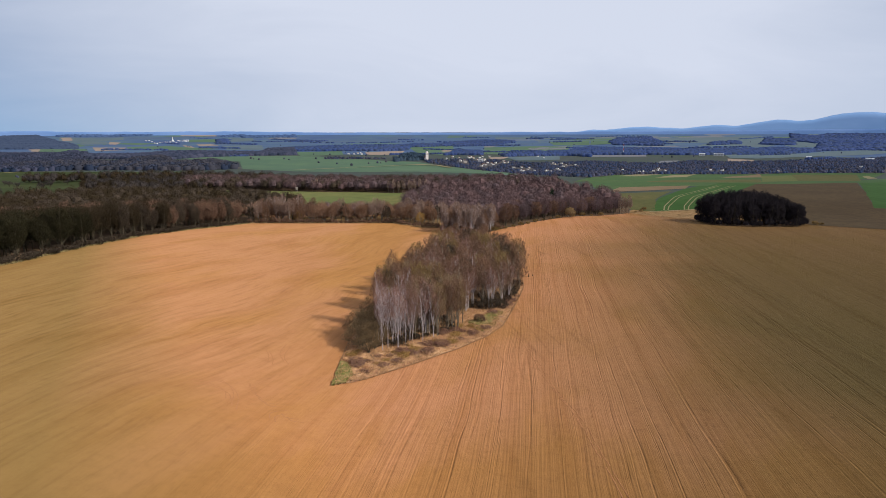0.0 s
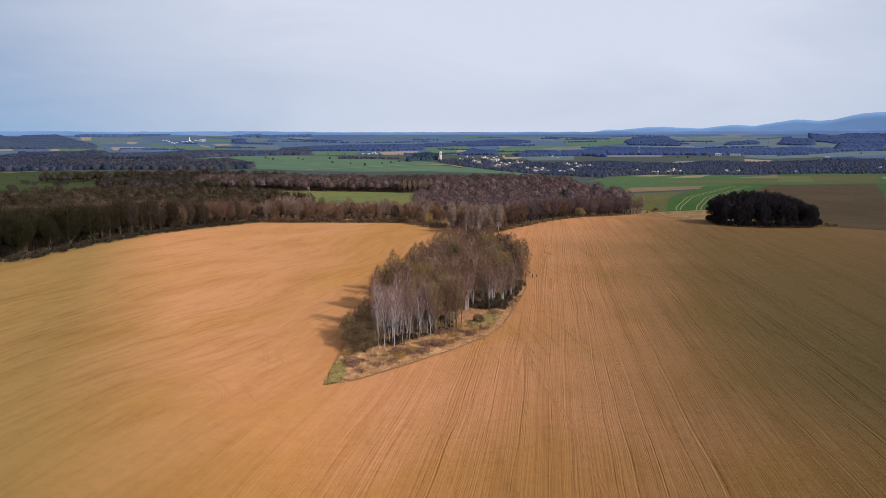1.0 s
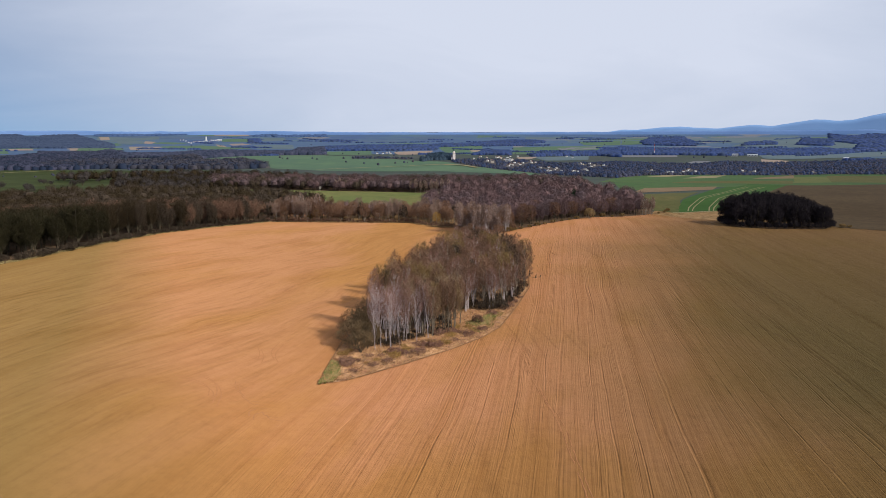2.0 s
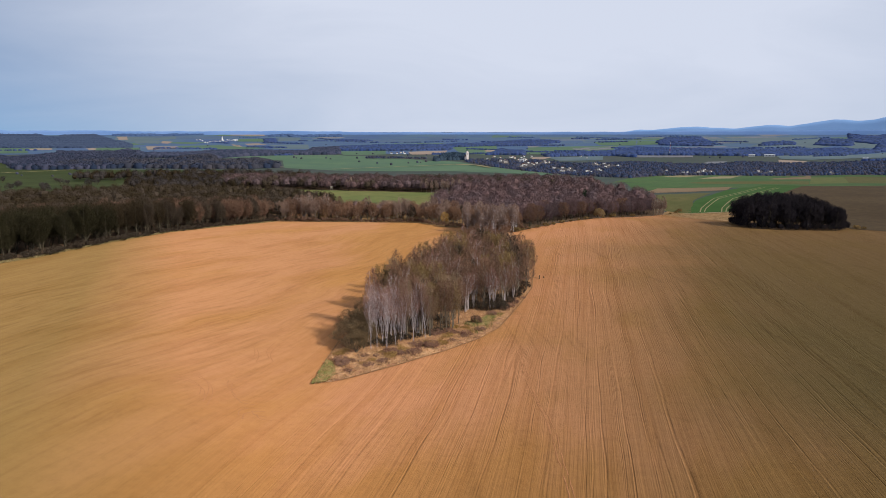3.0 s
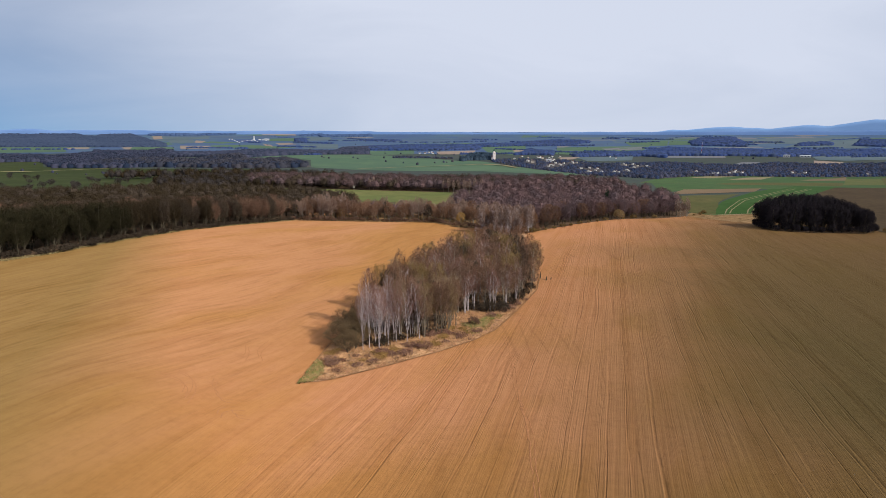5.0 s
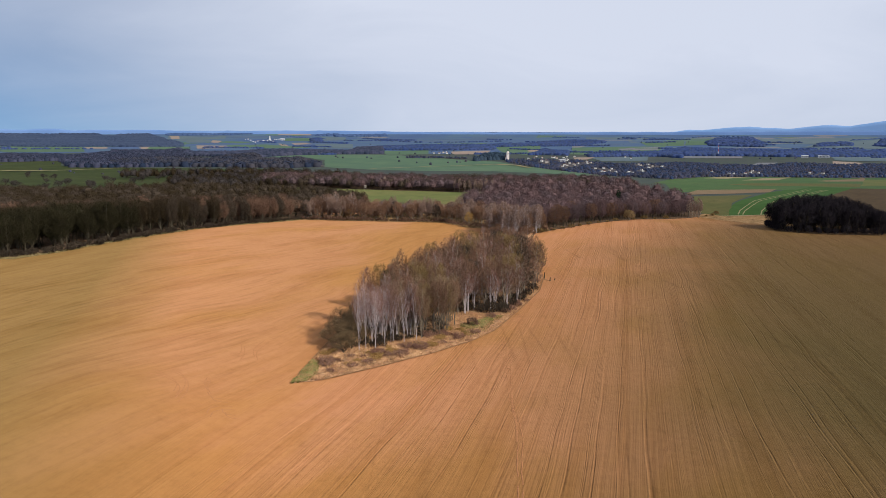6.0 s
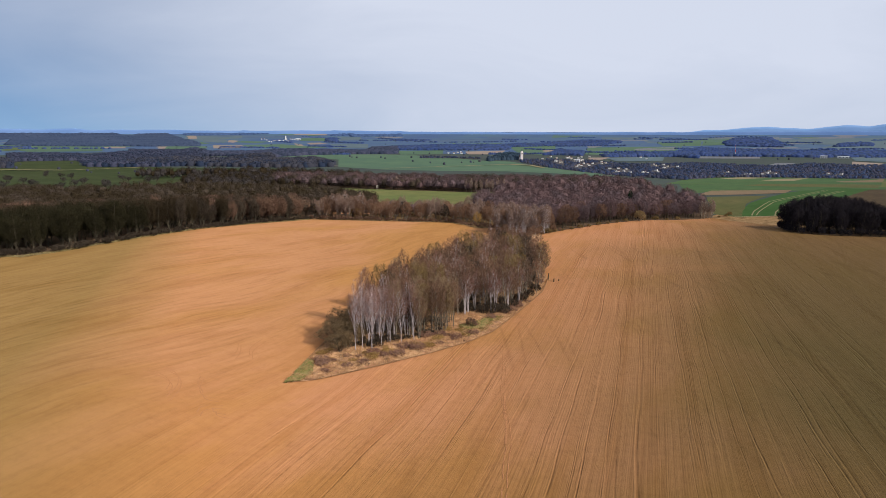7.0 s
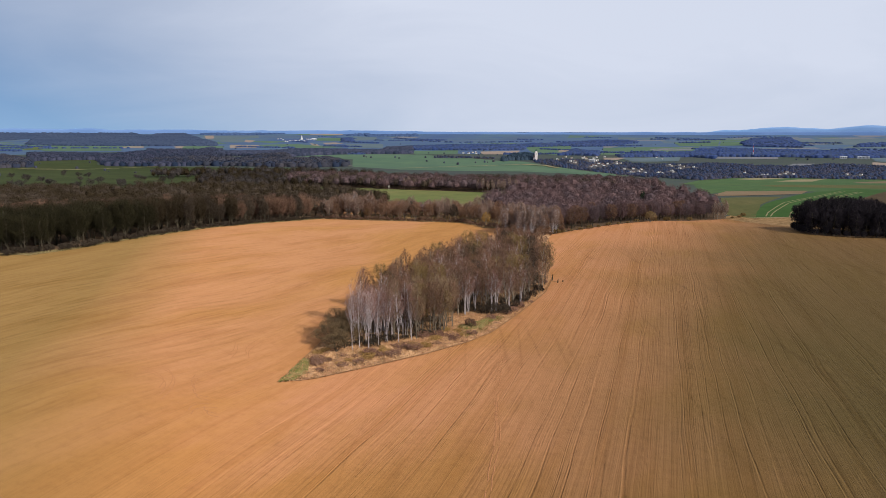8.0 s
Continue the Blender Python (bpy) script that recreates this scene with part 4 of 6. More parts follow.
alders = [tree_thing("alder_tree", "tall bare alder with a rounded brown crown", grow(s, 13.6, 3.6, 0.22, 22, 6, 2300, 0.16, 0.95, 0.018, upright=0.5, deep=0.16), b, m, "alders in the copse")
          for s, m, b in ((6, OLIVE_TWIGS, TAN_BARK), (7, TAUPE_TWIGS, TAN_BARK), (8, BROWN_TWIGS, GREY_BARK), (10, UMBER_TWIGS, GREY_BARK))]
poplars = [tree_thing("young_aspen", "slim bare aspen with brown twigs in the copse", grow(s, 14.0, 2.7, 0.2, 20, 6, 1600, 0.13, 1.2, 0.015, upright=0.75, deep=0.32, middle=0.46), TAN_BARK, m, "aspens in the copse") for s, m in ((4, TAN_TWIGS), (5, TAUPE_TWIGS), (18, TAN_TWIGS), (19, BROWN_TWIGS))]
pts = []
for i in range(30):
    pts.append((rng.uniform(-10, 4), rng.uniform(154, 178)))
pts = [p for p in pts if p[0] < 2 + (p[1] - 156) * 0.2]
for i in range(14):
    q = rng.uniform(0, 1)
    pts.append((-7 + 10 * q + rng.uniform(-1.5, 1), 151.5 + 9 * q + rng.uniform(0, 8)))
for i in range(16):
    pts.append((rng.uniform(-18, -11.5), rng.uniform(160, 205)))
plant(pts, [(b, 1) for b in poplars] + [(alders[0], 0.5), (alders[3], 0.5)], rng, 0.8, 1.1)

rear_birch = tree_thing("birch_tree", "old bare birch with forked white limbs", grow(9, 14.2, 3.2, 0.25, 14, 4, 1000, 0.24, 1.1, 0.016, stems=2, upright=0.9, pale=True, deep=0.45), BIRCH_BARK, PURPLE_TWIGS, "birches in the copse")
BACK = [(-14, 176), (0, 179), (12.5, 180), (17.5, 189), (21.5, 203), (24.5, 222), (25, 240), (20, 256), (8, 264), (-5, 257), (-10, 235), (-13, 200)]
pts = scatter(BACK, 4.5, rng)
plant(list(pts), [(alders[0], 2), (alders[1], 3), (alders[2], 3.6), (alders[3], 1.3), (rear_birch, 1.8)], rng, 0.8, 1.16)
TAIL = [(-5, 262), (19, 260), (17, 300), (18, 342), (-4, 338), (-4, 300)]
for x, y in scatter(TAIL, 4.6, rng, 0.5):
    copy_thing((alders[1], alders[2], rear_birch)[int(rng.integers(0, 3))], stand(x, y, rng, rng.uniform(0.36, 0.58)))
for x, y in ((0.5, 180.5), (5.5, 182.0), (7.0, 184.5), (11.5, 184.0), (15.5, 190.5), (18.0, 197.0)):
    copy_thing(rear_birch, stand(x, y, rng, rng.uniform(0.85, 1.0)))

willow = tree_thing("willow_bush", "spreading brown willow bush with several bare stems", grow(12, 6.0, 4.0, 0.03, 24, 6, 2000, 0.16, 1.0, 0.018, stems=4, upright=0.2, deep=0.45), DARK_BARK, WILLOW_TWIGS, "bushes in the copse", "bush")
bramble = tree_thing("bramble_bush", "low tangled reddish-brown bramble bush", grow(13, 1.5, 2.4, 0.0, 16, 5, 800, 0.05, 0.8, 0.018, stems=5, upright=0.1, sides=4, deep=0.65), DARK_BARK, BRAMBLE_TWIGS, "bushes in the copse", "bush")
bracken = tree_thing("bramble_bush", "low flattened tangle of rust-brown dead bramble", grow(20, 1.1, 2.2, 0.0, 14, 5, 700, 0.05, 0.8, 0.018, stems=4, upright=0.0, sides=4, deep=0.7), DARK_BARK, GOLD_TWIGS, "bushes in the copse", "bush")
thorn = tree_thing("thorn_bush", "dense dark brown thorn bush at the copse edge", grow(14, 3.0, 2.2, 0.02, 16, 6, 1300, 0.08, 0.7, 0.022, stems=4, upright=0.4, sides=4), DARK_BARK, UMBER_TWIGS, "bushes in the copse", "bush")
plant([(-17.2, 141.6), (-19.2, 145.5), (-19.5, 151), (-18.8, 156), (-18.5, 162), (-17.5, 169), (-16.2, 144.6), (-17.6, 148.5)], [(willow, 1)], rng, 1.0, 1.45)
undergrowth = tree_thing("bramble_bush", "knee-high brown undergrowth between the birch stems", grow(26, 1.7, 2.0, 0.0, 14, 5, 900, 0.05, 0.7, 0.018, stems=5, upright=0.3, sides=4, deep=0.5), DARK_BARK, UMBER_TWIGS, "bushes in the copse", "bush")
hazel = tree_thing("hazel_bush", "round brown bare hazel bush in the grassy clearing", grow(24, 2.8, 2.1, 0.0, 16, 6, 1300, 0.07, 0.8, 0.018, stems=5, upright=0.4, sides=4, deep=0.4), DARK_BARK, BROWN_TWIGS, "bushes in the copse", "bush")
hazel.matrix_basis = Matrix.Translation((8.2, 168.2, float(ground_z(8.2, 168.2))))
plant([(-20.2, 136.8), (-19.2, 135.2), (-16.9, 136.6), (-20.6, 139.5), (-13, 137.5), (-9, 139.5), (-4, 147), (0, 151.5), (-6, 148.6), (-2.5, 150.5), (2, 155), (-1, 156), (-11.5, 142.5), (-15, 139.5), (-10.5, 137), (-7, 141.5), (-7.5, 144.5), (-4.5, 142.5), (-1.5, 146.5), (1, 149), (3.5, 152), (5.5, 156), (4, 159), (7.5, 160), (3, 163), (-18.3, 133.5), (-16.4, 131), (-13, 134), (-17.6, 137.8), (-14.6, 135.6), (-12.6, 140), (-9.6, 141.6), (-5.6, 144.8), (-2.8, 148.4), (0.6, 153.4), (2.6, 158), (-8.4, 147), (-10.2, 144), (6, 163), (9.4, 161.5), (-19.6, 141.5)], [(bramble, 1), (bracken, 1)], rng, 0.5, 1.35)
plant([(-13.5, 147.5), (-11.6, 149), (-9.4, 150.6), (-7.2, 152.4), (-5, 154), (-2.6, 156.4), (-0.6, 158.6), (-14.6, 150.5), (-12, 152.6), (-9, 154.8), (-6, 157), (-3.4, 160), (-15.8, 146.2), (-10.6, 147.2), (1.2, 162), (0.6, 166), (-1, 170)], [(undergrowth, 1)], rng, 0.7, 1.3)
plant([(9.5, 182.5), (12, 183), (14.5, 186.5), (17, 192), (15, 183.5), (19, 199), (21, 207), (22.5, 214), (4, 182), (0, 182.5), (-3, 181), (-16, 165), (-16.5, 172), (-15, 181), (-15, 190), (-14.5, 198), (-13, 212), (-11, 228),
       (2, 184), (6, 184), (7, 187), (11, 188), (3, 189), (-4, 186), (14, 193), (17, 200), (19, 208), (10, 197), (4, 196), (20, 218), (21, 228), (-1, 275), (4, 270), (12, 268), (2, 290), (8, 300), (0, 312), (6, 325), (12, 335), (2, 342)], [(thorn, 1)], rng, 0.75, 1.15)


rim = [(6.2, 157.5), (14.8, 178.5), (16.2, 184.0), (17.6, 189.5), (19.0, 195.0), (20.2, 201.0), (21.4, 207.0), (22.4, 213.0), (23.2, 220.0), (23.8, 228.0), (18.0, 186.5), (19.8, 193.0), (21.0, 199.0)]
plant([(x - rng.uniform(0.3, 2.2), y + rng.uniform(-1, 1)) for x, y in rim], [(bramble, 1)], rng, 0.6, 1.15)


def blades(name, label, outline, spacing, length, mat, seed, blades_each=5):
    r = np.random.default_rng(seed)
    p = scatter(outline, spacing, r, 0.5)
    p = np.repeat(p, blades_each, 0) + r.normal(0, spacing * 0.2, (len(p) * blades_each, 2))
    b = np.column_stack([p, ground_z(p[:, 0], p[:, 1]) + 0.08])
    tip = b + np.column_stack([r.normal(0, 0.5, (len(b), 2)), r.uniform(0.4, 1.0, len(b))]) * length
    v, f = cones(b, tip, 0.05)
    tagged(new(name, mesh_of(name, v, f, [mat])), label, "grass", kind="stuff")


blades("dry_grass", "tufts of dry straw-coloured grass in the copse", COPSE[:13] + [(5, 258), (3, 200), (0, 178), (-6, 160), (-22, 150), (-22, 137)], 0.7, 0.85, GRASS_BLADES, 5)
blades("green_grass", "short fresh green grass tufts", [(-21.9, 122.5), (-19.4, 124.6), (-18.6, 129), (-20.6, 135.5), (-22.2, 136)], 0.35, 0.45, GREEN_BLADES, 6)
blades("green_grass", "short fresh green grass tufts", [(5, 168), (7, 160), (9, 158.5), (12.5, 167), (13.8, 174), (15.5, 181), (11, 178), (8.5, 172.5)], 0.45, 0.6, GREEN_BLADES, 7)

# ---- broadleaf wood along the western field edge ----
rng = np.random.default_rng(21)
oaks = [tree_thing("oak_tree", "tall bare broadleaf tree with a dark brown crown", grow(s, 15.8, 5.0, 0.1, 24, 7, 2600, 0.19, 1.5, 0.034, upright=0.45, deep=0.5), OAK_BARK, m, "trees at the wood edge")
        for s, m in ((31, DARK_TWIGS), (32, UMBER_TWIGS), (33, DARK_TWIGS))]
EDGE = [(-178, 186), (-158, 202), (-146, 202), (-142, 215), (-140, 250), (-138, 298), (-130, 334), (-116, 384), (-131, 384), (-146, 336), (-154, 298), (-157, 250), (-160, 222), (-178, 206)]
shaded_oaks = [tree_thing("oak_tree", "bare oak at the wood edge, colour darkened as shade", grow(s, 15.8, 5.0, 0.1, 24, 7, 2600, 0.19, 1.5, 0.034, upright=0.45, deep=0.5), OAK_BARK, SHADED_TWIGS, "trees at the wood edge") for s in (34, 35)]
edge_spots = scatter(EDGE, 5.2, rng)
corner_oak = tree_thing("oak_tree", "bare greyish-brown oak at the corner of the wood", grow(38, 15.0, 5.0, 0.08, 24, 7, 2400, 0.19, 1.5, 0.034, upright=0.45, deep=0.5), OAK_BARK, BROWN_TWIGS, "trees at the wood edge")
plant([q for q in edge_spots if q[1] > 322], [(corner_oak, 2), (oaks[1], 1)], rng, 0.8, 1.1)
plant([q for q in edge_spots if q[1] <= 322 and not (q[0] < -139 and q[1] < 262)], [(o, 1) for o in oaks], rng, 0.8, 1.12)
plant([q for q in edge_spots if q[0] < -139 and q[1] < 262], [(o, 1) for o in shaded_oaks], rng, 0.8, 1.12)
plain = [puff(s, 15.0, 6.6, 0.1, 560, 2.2, 0.085, 0.2) for s in (41, 42, 43)]
distant = [puff(s, 13, 5.6, 0.05, 320, 2.1, 0.14, 0.28) for s in (47, 48)]
rounder = [puff(s, 14.0, 6.4, 0.06, 520, 2.2, 0.095, 0.18) for s in (44, 45, 46)]
INNER = [(-180, 206), (-160, 222), (-157, 250), (-154, 298), (-146, 336), (-131, 384), (-127, 438), (-170, 478), (-280, 450), (-340, 380), (-320, 260), (-260, 186)]
DEEP = [(-260, 188), (-322, 262), (-342, 382), (-282, 454), (-168, 482), (-128, 442), (-152, 540), (-230, 570), (-460, 560), (-590, 520), (-480, 350), (-400, 252)]
spots = scatter(INNER, 7.6, rng)
# Trees on the west side get the twigs with shade painted in.
west_side = (spots[:, 0] < -154) & (spots[:, 1] < 310)
corner = spots[:, 1] > 345
wood_mass("broadleaf_wood", "dense bare broadleaf wood with a brown canopy", spots[~west_side & ~corner], plain, DARK_BARK, [DARK_TWIGS, UMBER_TWIGS, DARK_TWIGS], rng, 0.72, 1.15)
wood_mass("broadleaf_wood", "lighter brown corner of the bare broadleaf wood", spots[corner], plain, DARK_BARK, [UMBER_TWIGS, DARK_TWIGS, BROWN_TWIGS], rng, 0.72, 1.1)
wood_mass("broadleaf_wood", "western part of the bare broadleaf wood, painted darker for shade", spots[west_side], plain, DARK_BARK, [SHADED_TWIGS, DARK_TWIGS, SHADED_TWIGS], rng, 0.72, 1.15)
wood_mass("broadleaf_wood", "deep part of the bare broadleaf wood", scatter(DEEP, 8.6, rng), [puff(s, 12, 6.8, 0.1, 340, 2.2, 0.11, 0.2) for s in (36, 37)], DARK_BARK, [DARK_TWIGS, UMBER_TWIGS], rng, 0.75, 1.1)
thicket = tree_thing("bramble_bush", "low brown bramble bush under the wood edge", grow(51, 2.0, 2.0, 0.02, 12, 5, 600, 0.06, 0.8, 0.04, stems=4, upright=0.2, sides=4), DARK_BARK, UMBER_TWIGS, "bushes at the wood edge", "bush")
plant([(float(np.interp(s, (184, 200, 214, 250, 298, 334, 384), (-176, -152, -142, -140, -138, -130, -116))) - rng.uniform(-1.6, 1.5), s) for s in np.arange(186, 384, 2.6)], [(thicket, 1)], rng, 0.6, 1.6)
blades("verge_grass", "dry pale grass verge along the wood edge", [(-158, 199), (-145, 199), (-140, 214), (-138, 250), (-136, 298), (-128, 334), (-114, 384), (-116, 385), (-131, 334), (-139, 298), (-141, 250), (-143, 216), (-148, 202), (-158, 202)], 0.7, 0.7, VERGE_BLADES, 8)

# ---- scrubby hedge at the far end of the western field ----
rng = np.random.default_rng(22)
scrub = [tree_thing("hedge_tree", w, grow(s, h, 3.5, 0.1, 16, 6, 1700, 0.17, 1.3, 0.034, stems=n, upright=0.4, deep=0.3), GREY_BARK, m, "trees in the hedge")
         for s, h, n, m, w in ((61, 10.5, 2, TAUPE_TWIGS, "scrubby bare brown hedge tree"), (62, 11, 2, UMBER_TWIGS, "dark bare multi-stemmed hedge tree"), (63, 8.0, 3, GOLD_TWIGS, "golden-brown bushy willow in the hedge"), (64, 13.5, 1, BEIGE_TWIGS, "slim pale birch rising from the hedge"))]
plant(list(scatter([(-116, 386), (-90, 389), (-65, 394), (-32, 399), (-14, 384), (2, 392), (-2, 420), (-40, 420), (-120, 412)], 5.6, rng)), list(zip(scrub, (5, 0.8, 0.9, 3.2))), rng, 0.85, 1.28)
hem = tree_thing("bramble_bush", "low brown thicket of bramble along the hedge", grow(52, 2.8, 2.3, 0.02, 12, 5, 700, 0.06, 0.9, 0.04, stems=4, upright=0.3, sides=4), DARK_BARK, BROWN_TWIGS, "bushes along the hedge", "bush")
plant([(x, float(np.interp(x, (-116, -90, -65, -32, -17, -6), (385, 388, 393, 398, 374, 375))) + rng.uniform(-0.5, 2.0)) for x in np.arange(-115, -6, 2.7)], [(hem, 1)], rng, 0.6, 1.3)
low = [puff(s, 11.0, 4.2, 0.08, 320, 1.6, 0.08, 0.14) for s in (66, 67)]
wood_mass("scrub", "brown scrub of bare bushes beyond the hedge", scatter([(-125, 412), (-40, 420), (-2, 420), (-3, 432), (-62, 470), (-132, 455)], 6.0, rng), low, DARK_BARK, [TAUPE_TWIGS, BEIGE_TWIGS, RED_TWIGS], rng, category="scrub")
talls = [tree_thing("hedge_tree", w, grow(s, h, 3.5, 0.2, 18, 6, 1700, 0.2, 1.3, 0.034, stems=n, upright=0.7, pale=b is BIRCH_BARK), b, m, "trees in the hedge")
         for s, h, n, b, m, w in ((57, 16.5, 2, BIRCH_BARK, BEIGE_TWIGS, "tall pale birch with forked white limbs"), (58, 15, 1, GREY_BARK, BROWN_TWIGS, "tall bare brown tree at the wood corner"), (59, 14, 2, DARK_BARK, BROWN_TWIGS, "dark bare tree at the wood corner"))]
plant(list(scatter([(-116, 388), (-84, 391), (-78, 408), (-116, 410)], 6.2, rng)), list(zip(talls, (2, 3, 3))), rng, 0.85, 1.15)
grove_bush = tree_thing("thorn_bush", "dense brown bare bush under the grove trees", grow(73, 3.6, 2.6, 0.0, 14, 6, 1100, 0.07, 1.0, 0.03, stems=4, upright=0.4, sides=4, deep=0.5), DARK_BARK, TAUPE_TWIGS, "bushes in the grove", "bush")
groves = [tree_thing("grove_tree", w, grow(s, h, 3.0, 0.02, 24, 6, 2200, 0.13, 1.4, 0.026, stems=2, upright=1.0, deep=0.5, middle=0.5, pale=b is BIRCH_BARK), b, m, "grove between the two fields")
          for s, h, m, b, w in ((71, 14, BEIGE_TWIGS, BIRCH_BARK, "pale bare aspen with beige twigs in the grove"), (72, 13, TAUPE_TWIGS, GREY_BARK, "bare brown tree in the grove between fields"))]
plant(list(scatter([(-5, 350), (8, 344), (20, 352), (28, 372), (20, 385), (0, 384)], 3.3, rng, 0.6)), [(groves[0], 2.6), (groves[1], 1.2)], rng, 0.6, 1.22)
plant(list(scatter([(-4, 344), (8, 340), (22, 350), (30, 372), (12, 376), (-6, 362)], 4.2, rng, 0.5)), [(grove_bush, 1)], rng, 0.6, 1.3)

# ---- reddish wood behind the eastern field ----
rng = np.random.default_rng(23)
reds = [tree_thing("ash_tree", w, grow(s, 13.4, 4.4, 0.12, 18, 6, 2300, 0.2, 1.4, 0.04, upright=0.45), DARK_BARK, m, "trees at the eastern wood edge")
        for s, m, w in ((81, RED_TWIGS, "bare tree with a reddish-brown rounded crown"), (82, BROWN_TWIGS, "bare tree with a brown rounded crown"), (83, MAUVE_TWIGS, "bare tree with a mauve-brown crown in the wood edge"))]
plant(list(scatter([(20, 385), (28, 372), (53, 414), (77, 453), (120, 511), (140, 534), (130, 548), (108, 525), (66, 466), (40, 425)], 6.0, rng)), list(zip(reds, (4, 1.2, 1.5))), rng, 0.75, 1.1)
wood_mass("red_wood", "bare wood with a reddish-brown canopy in the valley", scatter([(20, 386), (40, 426), (66, 467), (108, 526), (130, 549), (148, 578), (120, 640), (40, 688), (-20, 640), (-40, 520), (-5, 432)], 7.8, rng), rounder, DARK_BARK, [RED_TWIGS, MAUVE_TWIGS, RED_TWIGS], rng, 0.55, 1.2)
SPRUCE_NEEDLES = twiggy("spruce_needles", (0.014, 0.028, 0.016), (0.03, 0.05, 0.026))
spruce = tree_thing("spruce_tree", "single dark green spruce among the bare wood", grow(88, 16.0, 2.8, 0.03, 40, 6, 2600, 0.2, 1.0, 0.08, upright=0.0, middle=0.2), DARK_BARK, SPRUCE_NEEDLES, "")
spruce.matrix_basis = Matrix.Translation((85.5, 571, float(ground_z(85.5, 571))))
gold = tree_thing("willow_bush", "round golden-brown bare willow at the field corner", grow(84, 8.0, 4.4, 0.05, 22, 6, 3000, 0.18, 1.2, 0.045, stems=3, upright=0.4), GREY_BARK, OCHRE_TWIGS, "", "bush")
gold.matrix_basis = Matrix.Translation((79, 445, float(ground_z(79, 445))))
hedge_bush = tree_thing("thorn_bush", "low dark bush at the field edge", grow(85, 3.0, 2.6, 0.02, 14, 5, 700, 0.08, 1.0, 0.05, stems=3, upright=0.3, sides=4), DARK_BARK, OLIVE_TWIGS, "bushes at the eastern field edge", "bush")
plant([(24, 359), (27, 366), (31, 372), (36, 380), (41, 388), (46, 397), (52, 408), (58, 417), (64, 427), (70, 438), (84, 459), (92, 471), (101, 482), (110, 494), (146, 533), (152, 538), (156, 545), (229, 424), (234, 426)], [(hedge_bush, 1)], rng, 0.5, 1.1)

# ---- dark tree clump on the eastern field ----
rng = np.random.default_rng(24)
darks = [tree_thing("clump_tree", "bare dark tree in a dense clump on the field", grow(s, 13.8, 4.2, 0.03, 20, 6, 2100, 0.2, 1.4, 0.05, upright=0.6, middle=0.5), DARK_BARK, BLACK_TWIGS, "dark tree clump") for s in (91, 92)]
middle, first = np.mean(CLUMP, 0), True
for i, (x, y) in enumerate(scatter(CLUMP, 5.6, rng)):
    far_out = math.hypot((x - middle[0]) / 30, (y - middle[1]) / 28)
    m = stand(x, y, rng, 1.62 - 0.52 * far_out ** 2)
    if i < 2:
        darks[i].matrix_basis = Matrix.Translation((float(x), float(y), float(ground_z(x, y))))
    else:
        copy_thing(darks[i % 2], m)
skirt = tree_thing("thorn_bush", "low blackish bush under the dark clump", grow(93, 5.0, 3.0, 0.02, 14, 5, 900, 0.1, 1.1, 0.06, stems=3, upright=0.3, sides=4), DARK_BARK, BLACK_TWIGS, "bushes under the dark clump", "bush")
plant([q for q in fine_outline(CLUMP, 4.5, 0.8, rng)], [(skirt, 1)], rng, 0.7, 1.1)

# ---- strip of wood beyond the meadow ----
rng = np.random.default_rng(25)
wood_mass("strip_wood", "strip of bare reddish-brown woodland beyond the meadow", scatter(STRIP_WOOD, 7.4, rng), rounder, DARK_BARK, [MAUVE_TWIGS, UMBER_TWIGS, RED_TWIGS], rng, 0.7, 1.1)
pale = tree_thing("birch_tree", "pale bare birch at the edge of the strip wood", grow(95, 14, 2.6, 0.15, 16, 5, 900, 0.17, 1.4, 0.06, upright=0.8, pale=True), GREY_BARK, BEIGE_TWIGS, "pale birches at the strip wood")
plant([(134, 524), (137, 528), (139, 526), (141, 531), (131, 521), (-137, 672), (-134, 676), (-60, 657), (-55, 655), (-50, 654), (-45, 655), (-40, 657), (-35, 659), (-30, 662), (-24, 664), (-47, 660), (-38, 663)], [(pale, 1)], rng, 0.85, 1.05)
wood_mass("tree_row", "row of tall bare trees across the western meadows", scatter([(-540, 850), (-500, 835), (-415, 895), (-240, 800), (-215, 830), (-400, 930), (-500, 880), (-545, 870)], 8, rng), distant, DARK_BARK, [DARK_TWIGS, ASHEN_TWIGS], rng, 0.6, 1.25)
wood_mass("far_wood", "grey bare wood among the western meadows", scatter([(-380, 690), (-330, 650), (-240, 690), (-240, 800), (-390, 840), (-420, 780)], 8, rng), distant, DARK_BARK, [ASHEN_TWIGS, DARK_TWIGS], rng, 0.6, 1.0)
wood_mass("far_wood", "bare wood on lower ground behind the western wood", scatter([(-225, 585), (-150, 550), (-128, 480), (-118, 560), (-190, 620), (-300, 640), (-400, 600)], 7.2, rng), distant, DARK_BARK, [DARK_TWIGS, UMBER_TWIGS], rng, 0.65, 0.95)

